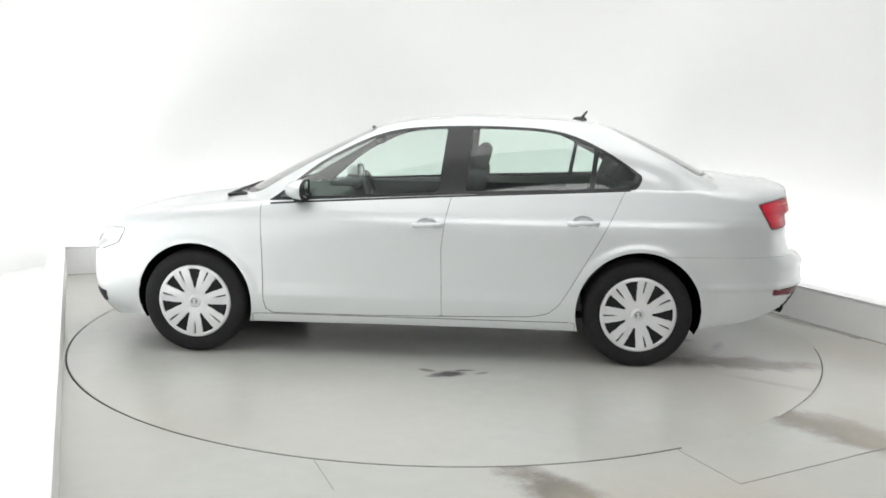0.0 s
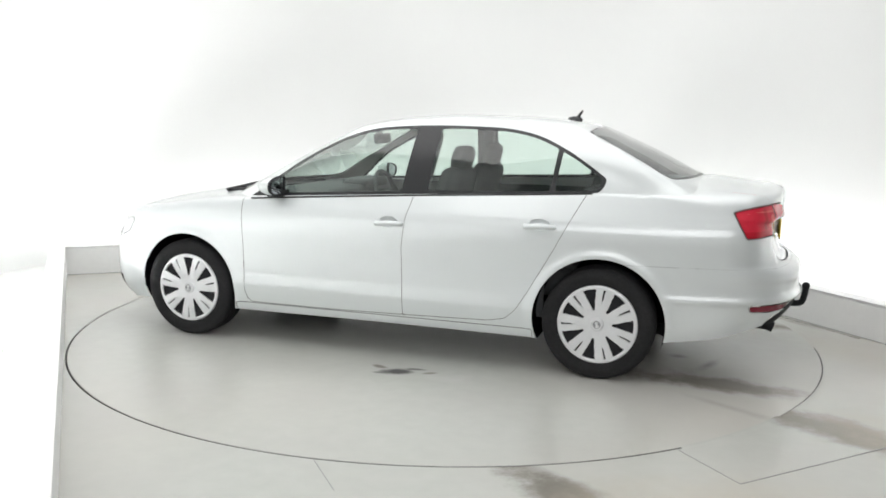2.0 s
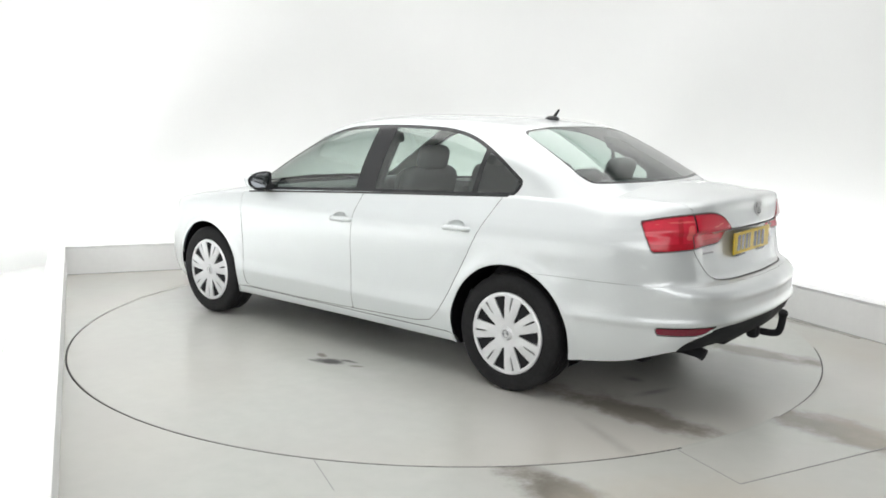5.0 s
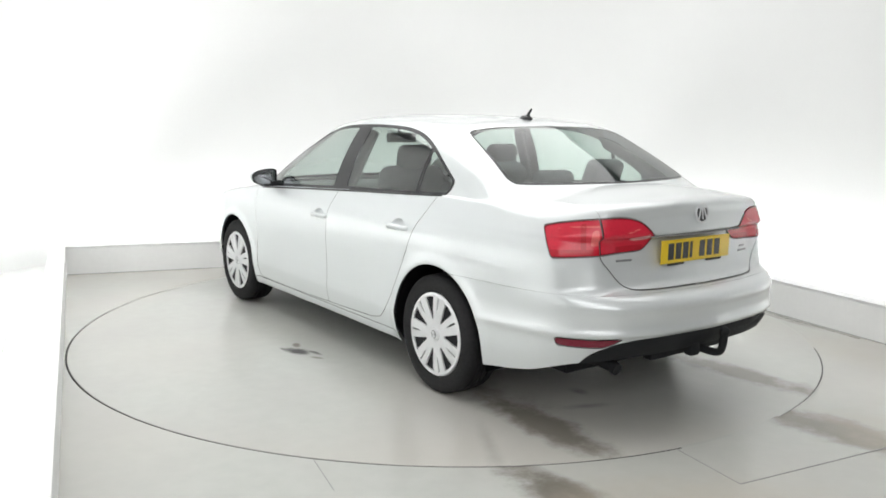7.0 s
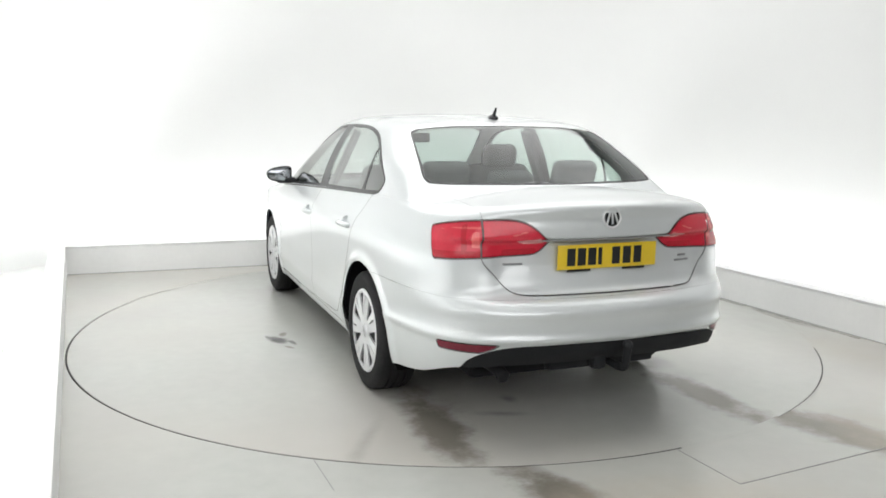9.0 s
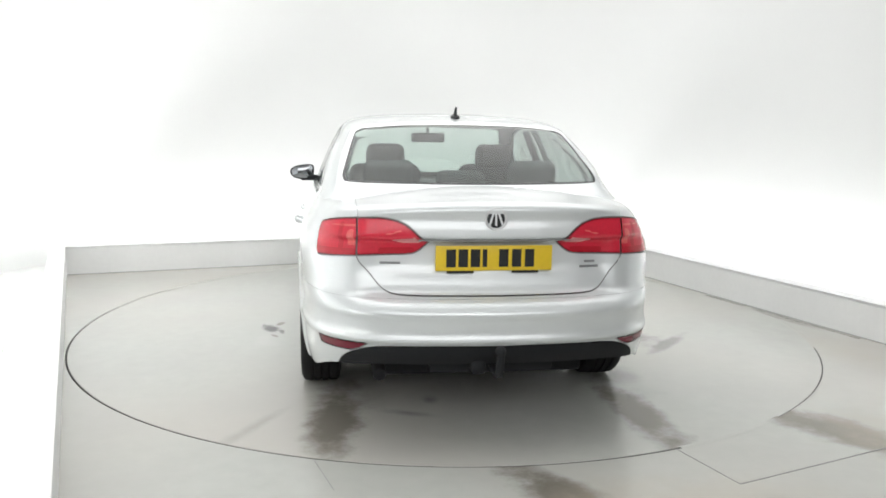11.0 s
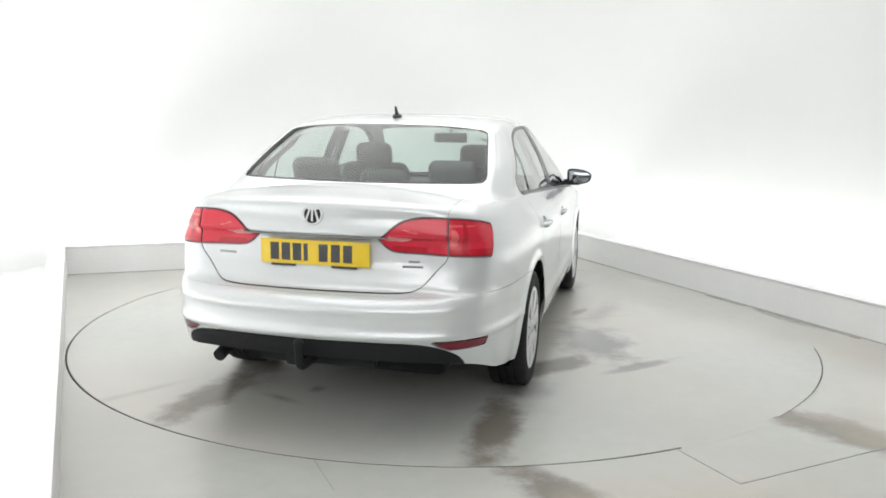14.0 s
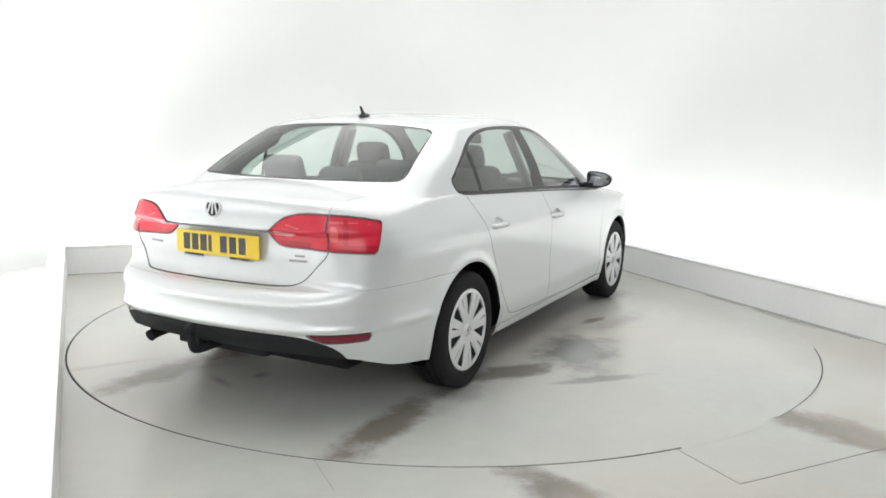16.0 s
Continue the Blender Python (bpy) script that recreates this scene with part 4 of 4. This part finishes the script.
def mirror_shell(edge, side, rings):
    """A closed shell from rings (x, scale) of the mirror's outline."""
    bm = bmesh.new()
    loops = [[bm.verts.new((x, side * (0.932 + k * y), 1.011 + k * z)) for y, z in edge] for x, k in rings]
    m = len(edge)
    for a, b in zip(loops, loops[1:]):
        for q in range(m):
            bm.faces.new((a[q], a[(q + 1) % m], b[(q + 1) % m], b[q]))
    bm.faces.new(loops[0])
    bm.faces.new(loops[-1])
    bmesh.ops.recalc_face_normals(bm, faces=bm.faces)
    return bm


def tail_x(y, z):
    """How far back the painted tail lies at a height and distance from the middle."""
    v = lower.v[lower.v[:, 0] < -1.8]
    d = np.hypot(v[:, 1] - abs(y), v[:, 2] - z)
    near = np.argsort(d)[:4]
    w = 1 / (d[near] + 1e-4)
    return float((v[near, 0] * w).sum() / w.sum())


def build_car():
    car = new("car")
    tagged(car, "silver four-door saloon car standing on the turntable", "car")
    fd, rd, lid, bump, lamp_in, lamp_out = build_body(car)
    for x in (AXLE, -AXLE):
        for s in (1, -1):
            build_wheel(car, x, s, 14 if x < 0 and s > 0 else -2)
            liner = bmesh.new()
            n = 28
            rows = []
            for yy, rr in ((None, ARCH_R[x] + 0.003), (0.50, ARCH_R[x] + 0.003), (0.50, 0.05)):
                ring = []
                for k in range(n + 1):
                    a = math.pi * (-0.12 + 1.24 * k / n)
                    px, pz = x + rr * math.cos(a), max(ARCH_Z + rr * math.sin(a), 0.19)
                    out = yy or float(np.interp(px, plan[:, 0], plan[:, 1]) - max(plain_in(pz), side_in(pz))) - 0.006
                    ring.append(liner.verts.new((px, s * out, pz)))
                rows.append(ring)
            for a, b in zip(rows, rows[1:]):
                for k in range(n):
                    liner.faces.new((a[k], a[k + 1], b[k + 1], b[k]))
            bmesh.ops.recalc_face_normals(liner, faces=liner.faces)
            part("arch_liner", liner, M_LINING, car, "black wheel arch liner", 60)
    # unseen dark box added behind the rear bumper to block light through its slit
    part("slit_backing", box_bm(-2.345, -2.24, -0.42, 0.42, 0.40, 0.64, 0.02), M_STEEL, bump, "dark backing added behind the bumper slit")
    # underbody tray
    part("underbody", box_bm(-1.95, 1.95, -0.52, 0.52, 0.20, 0.27, 0.02), M_STEEL, car, "dark underbody")
    part("underbody", box_bm(-0.93, 0.93, -0.80, 0.80, 0.215, 0.30, 0.02), M_STEEL, car, "dark underbody")
    # door handles
    for i, s in ((0, 1), (1, -1)):
        for door, x0, z in ((fd[i], -0.185, 0.816), (rd[i], -1.085, 0.845)):
            bm = bmesh.new()
            path = [(x0 + 0.014, s * 0.872, z), (x0 + 0.024, s * 0.898, z + 0.002), (x0 + 0.065, s * 0.909, z + 0.005), (x0 + 0.125, s * 0.910, z + 0.004), (x0 + 0.168, s * 0.899, z), (x0 + 0.182, s * 0.872, z)]
            tube_bm(spline(path, 6), 0.0125, 10, bm)
            bmesh.ops.scale(bm, vec=(1, 1, 1.15), verts=bm.verts, space=Matrix.Translation((0, 0, -z)))
            part("door_handle", bm, M_PAINT, door, "silver door handle", 50)
    # door mirrors
    for i, s in ((0, 1), (1, -1)):
        edge = spline([(-0.084, -0.040), (-0.088, 0.020), (-0.080, 0.052), (-0.040, 0.058), (0.030, 0.050), (0.078, 0.030), (0.094, 0.006), (0.082, -0.030), (0.040, -0.052), (-0.030, -0.058), (-0.074, -0.054), (-0.084, -0.040)], 4)[:-1]
        mir = part("door_mirror", mirror_shell(edge, s, [(0.630, 0.97), (0.634, 1.0), (0.660, 0.985), (0.688, 0.88), (0.712, 0.70), (0.728, 0.46), (0.735, 0.2)]), M_PAINT, fd[i], "silver door mirror with black foot", 60)
        part("mirror_frame", mirror_shell(edge, s, [(0.624, 0.88), (0.613, 0.90), (0.611, 0.95), (0.616, 0.995), (0.632, 1.004)]), M_PLASTIC, mir, "black mirror frame", 60)
        part("mirror_glass", mirror_shell(edge, s, [(0.611, 0.05), (0.612, 0.35), (0.615, 0.65), (0.619, 0.89), (0.623, 0.89)]), M_MIRROR, mir, "mirror glass", 60)
        bm = bmesh.new()
        box_bm(0.61, 0.71, 0.79, 0.90, 0.945, 0.985, 0.012, bm=bm)
        bmesh.ops.scale(bm, vec=(1, s, 1), verts=bm.verts)
        bmesh.ops.recalc_face_normals(bm, faces=bm.faces)
        part("mirror_foot", bm, M_PLASTIC, mir, "black mirror foot", 40)
        bm = bmesh.new()
        box_bm(0.61, 0.69, 0.86, 0.945, 0.946, 0.964, 0.008, bm=bm)
        bmesh.ops.scale(bm, vec=(1, s, 1), verts=bm.verts)
        bmesh.ops.recalc_face_normals(bm, faces=bm.faces)
        part("mirror_base", bm, M_PLASTIC, mir, "black mirror underside", 40)
        # belt moulding
        bm = bmesh.new()
        pts = [(x, s * (float(rim_y(x)) + 0.003), float(deck_z(x, rim_y(x))) - 0.002) for x in np.linspace(0.85, -1.26, 24)]
        tube_bm(pts, 0.006, 6, bm)
        part("belt_moulding", bm, M_BLACK, car, "thin black belt moulding", 60)
    # number plate with dark bars for its characters
    tilt = math.degrees(math.atan2(0.011, 0.109))
    plate = part("number_plate", box_bm(-0.26, 0.26, -0.0555, 0.0555, -0.002, 0.004, 0.0015), M_YELLOW, lid, "yellow rear number plate", 30)
    pm = Matrix.Translation((-2.272, 0, 0.829)) @ Matrix(((0, 0, -1, 0), (-1, 0, 0, 0), (0, 1, 0, 0), (0, 0, 0, 1)))
    plate.matrix_local = pm
    for k, x in enumerate((-0.192, -0.138, -0.084, -0.042, 0.042, 0.100, 0.158)):
        w = 0.010 if k == 3 else 0.021
        part("plate_bar", box_bm(x - w, x + w, -0.0395, 0.0395, 0.0042, 0.0052), M_BLACK, plate)
    part("plate_strip", box_bm(-0.21, -0.09, -0.066, -0.056, 0.0, 0.004), M_BLACK, plate, "black strip below the plate")
    part("plate_strip", box_bm(0.08, 0.20, -0.066, -0.056, 0.0, 0.004), M_BLACK, plate, "black strip below the plate")
    # round badge, drawn as a plain ring and bars
    badge = part("badge", lathe_bm([(0.050, 0.0), (0.050, 0.006), (0.046, 0.009), (0.040, 0.006), (0.039, 0.003)], 40, axis="z"), M_COVER, lid, "round chrome badge with plain bars", 35)
    badge.matrix_local = Matrix.Translation((-2.291, 0, 1.003)) @ Matrix(((0, 0, -1, 0), (-1, 0, 0, 0), (0, 1, 0, 0), (0, 0, 0, 1))) @ pose(0, 0, 0, -6)
    part("badge_field", lathe_bm([(0.0385, 0.001), (0.0385, 0.0045), (0.001, 0.0055)], 32, axis="z"), M_BLACK, badge, "dark badge field", 35)
    for x, a in ((-0.020, -18), (0.0, 0), (0.020, 18)):
        part("badge_bar", box_bm(-0.0045, 0.0045, -0.030, 0.030, 0.005, 0.0085, 0.001, m=pose(x, 0, 0, 0, 0, a)), M_COVER, badge)
    # lip over the plate
    bm = bmesh.new()
    loops = []
    for y in np.linspace(-0.335, 0.335, 25):
        x = tail_x(y, 0.918)
        loops.append([bm.verts.new((x + dx, y, z)) for dx, z in ((-0.004, 0.912), (-0.004, 0.906), (0.035, 0.904), (0.035, 0.912))])
    for a, b in zip(loops, loops[1:]):
        for q in range(4):
            bm.faces.new((a[q], a[(q + 1) % 4], b[(q + 1) % 4], b[q]))
    bm.faces.new(loops[0])
    bm.faces.new(loops[-1])
    bmesh.ops.recalc_face_normals(bm, faces=bm.faces)
    part("handle_lip", bm, M_SEAM, lid, "dark boot handle lip", 40)
    # model lettering as plain bars
    for y0, y1, z in ((-0.475, -0.425, 0.803), (-0.49, -0.40, 0.781), (0.41, 0.50, 0.803)):
        a, b = Vector((tail_x(y0, z), y0, z)), Vector((tail_x(y1, z), y1, z))
        m = Matrix.Translation(a) @ (b - a).to_track_quat("X", "Z").to_matrix().to_4x4()
        part("lettering_bar", box_bm(0, (b - a).length, -0.003, 0.003, -0.005, 0.005, 0.001, m=m), M_GREY, lid, "small chrome lettering bar")
    # roof aerial
    bm = bmesh.new()
    bmesh.ops.create_uvsphere(bm, u_segments=20, v_segments=10, radius=1)
    for v in bm.verts:
        x, y, z = v.co
        v.co = Vector((-1.02 + 0.050 * x, 0.026 * y * (1 - 0.35 * x), 1.436 + 0.022 * z))
    ant = part("roof_aerial", bm, M_BLACK, car, "short black roof aerial", 60)
    part("mast", tube_bm([(-1.035, 0, 1.445), (-1.050, 0, 1.470), (-1.068, 0, 1.494)], [0.013, 0.009, 0.006], 10), M_BLACK, ant, "", 60)
    # tow bar and exhaust
    bar = part("tow_bar", tube_bm(spline([(-2.18, 0.0, 0.352), (-2.34, 0.0, 0.347), (-2.425, 0.0, 0.349), (-2.452, 0.0, 0.375), (-2.462, 0.0, 0.445)], 6), 0.019, 12), M_PLASTIC, car, "black swan-neck tow bar", 60)
    bm = bmesh.new()
    bmesh.ops.create_uvsphere(bm, u_segments=20, v_segments=12, radius=0.024, matrix=Matrix.Translation((-2.462, 0, 0.458)))
    part("tow_ball", bm, M_PLASTIC, bar, "black tow ball cap", 60)
    part("cross_beam", box_bm(-2.27, -2.21, -0.28, 0.28, 0.31, 0.365, 0.012), M_PLASTIC, bar, "black tow bar cross beam", 40)
    part("socket_plate", box_bm(-2.37, -2.31, 0.04, 0.11, 0.325, 0.395, 0.02), M_PLASTIC, bar, "black trailer socket", 40)
    for yy in (0.50,):
        part("exhaust_pipe", tube_bm([(-1.9, yy, 0.32), (-2.15, yy, 0.322), (-2.22, yy, 0.315), (-2.255, yy, 0.303)], 0.030, 16), M_STEEL, car, "dark exhaust tail pipe", 60)
    # wipers and scuttle
    part("scuttle", box_bm(1.04, 1.205, -0.58, 0.58, 0.90, 0.948, 0.015), M_PLASTIC, car, "black scuttle panel", 40)
    part("wiper", tube_bm([(1.185, 0.60, 0.944), (1.180, 0.3, 0.962), (1.165, -0.05, 0.975)], 0.010, 8), M_BLACK, car, "black wiper", 60)
    part("wiper", tube_bm([(1.185, 0.0, 0.970), (1.155, -0.3, 0.968), (1.09, -0.56, 0.953)], 0.010, 8), M_BLACK, car, "black wiper", 60)
    build_interior(car)
    return car


def cushion_bm(x0, x1, y0, y1, z0, z1, round_by=0.05, m=None):
    return box_bm(x0, x1, y0, y1, z0, z1, round_by, 4, m=m)


def build_interior(car):
    for s in (1, -1):
        seat = part("front_seat", cushion_bm(-0.26, 0.28, s * 0.36 - 0.25, s * 0.36 + 0.25, 0.42, 0.58, 0.05), M_FABRIC, car, "dark grey fabric front seat", 50)
        lean = Matrix.Translation((-0.20, s * 0.36, 0.49)) @ Matrix.Rotation(radians(-15), 4, "Y")
        part("backrest", cushion_bm(-0.07, 0.07, -0.235, 0.235, 0.0, 0.665, 0.07, lean), M_FABRIC, seat, "", 50)
        part("bolster", cushion_bm(0.03, 0.11, -0.25, -0.17, 0.05, 0.48, 0.035, lean), M_FABRIC, seat, "", 50)
        part("bolster", cushion_bm(0.03, 0.11, 0.17, 0.25, 0.05, 0.48, 0.035, lean), M_FABRIC, seat, "", 50)
        part("headrest", cushion_bm(-0.045, 0.055, -0.125, 0.125, 0.64, 0.80, 0.05, lean), M_FABRIC, seat, "dark headrest", 50)
        for k in (-0.06, 0.06):
            part("headrest_post", tube_bm([lean @ Vector((0, k, 0.55)), lean @ Vector((0, k, 0.66))], 0.007, 8), M_CHROME, seat, "", 60)
    bench = part("rear_seat", cushion_bm(-1.15, -0.66, -0.64, 0.64, 0.40, 0.58, 0.05), M_FABRIC, car, "dark grey fabric rear bench", 50)
    lean = Matrix.Translation((-1.08, 0, 0.56)) @ Matrix.Rotation(radians(-20), 4, "Y")
    part("backrest", cushion_bm(-0.07, 0.07, -0.64, 0.64, 0.0, 0.52, 0.05, lean), M_FABRIC, bench, "", 50)
    for y in (-0.40, 0.0, 0.40):
        h = 0.15 if y else 0.09
        part("headrest", cushion_bm(-0.05, 0.05, y - 0.135, y + 0.135, 0.50, 0.53 + h, 0.04, lean), M_FABRIC, bench, "dark rear headrest", 50)
    part("parcel_shelf", box_bm(-1.78, -1.24, -0.60, 0.60, 1.035, 1.07, 0.01), M_CABIN, car, "dark parcel shelf", 40)
    dash = part("dashboard", cushion_bm(0.52, 1.02, -0.70, 0.70, 0.68, 0.945, 0.06), M_CABIN, car, "dark dashboard", 50)
    part("instrument_hood", cushion_bm(0.50, 0.72, -0.58, -0.18, 0.92, 0.985, 0.03), M_CABIN, dash, "", 50)
    wheel = part("steering_wheel", tube_bm([(0.43 + 0.0 + 0.06 * math.sin(a) * 1.0, -0.37 + 0.185 * math.cos(a), 0.86 + 0.175 * math.sin(a)) for a in [2 * math.pi * k / 32 for k in range(33)]], 0.016, 8), M_CABIN, car, "dark steering wheel", 60)
    part("wheel_boss", cushion_bm(0.42, 0.48, -0.46, -0.28, 0.80, 0.90, 0.025), M_CABIN, wheel, "", 50)
    part("wheel_spoke", box_bm(0.43, 0.455, -0.54, -0.20, 0.845, 0.875, 0.008), M_CABIN, wheel, "", 50)
    part("rear_view_mirror", cushion_bm(0.30, 0.335, -0.125, 0.125, 1.255, 1.325, 0.016), M_CABIN, car, "dark interior mirror", 50)
    part("mirror_stalk", tube_bm([(0.33, 0, 1.31), (0.37, 0, 1.375)], 0.012, 8), M_CABIN, car, "", 60)
    part("cabin_floor", box_bm(-1.3, 1.0, -0.74, 0.74, 0.30, 0.34), M_CABIN, car, "dark cabin floor")
    part("firewall", box_bm(1.0, 1.03, -0.70, 0.70, 0.30, 0.93), M_CABIN, car, "dark bulkhead")
    part("seat_bulkhead", box_bm(-1.84, -1.82, -0.60, 0.60, 0.30, 1.05), M_CABIN, car, "dark bulkhead")
    for s in (1, -1):
        part("door_lining", box_bm(-1.0, 0.90, min(s * 0.735, s * 0.755), max(s * 0.735, s * 0.755), 0.32, 0.95, 0.006), M_CABIN, car, "dark door lining", 40)
        part("b_pillar_trim", box_bm(-0.02, 0.02, -0.03, 0.03, 0.0, 0.44, 0.01, m=Matrix.Translation((-0.235, s * 0.772, 0.95)) @ Matrix.Rotation(radians(s * 23.5), 4, "X") @ Matrix.Rotation(radians(-7), 4, "Y") @ Matrix.Diagonal((2.2, 0.6, 1, 1))), M_CABIN, car, "dark pillar trim", 40)
        part("sun_visor", box_bm(0.02, 0.16, min(s * 0.12, s * 0.48), max(s * 0.12, s * 0.48), 1.375, 1.395, 0.008), M_LINER, car, "pale sun visor", 40)


car = build_car()


# ---- what moves ----
def motions():
    rows_car, rows_table = [], []
    for k in range(33):
        t = k * 0.5
        a = 176.027 - 7.0194 * t - 0.0072 * t * t
        turn = pose(0, 0, 0, 0, 0, a)
        rows_car.append((t, turn @ pose(0.1295, 0.0831, 0)))
        rows_table.append((t, turn))
    walk(car, rows_car)
    walk(turntable, rows_table)


motions()
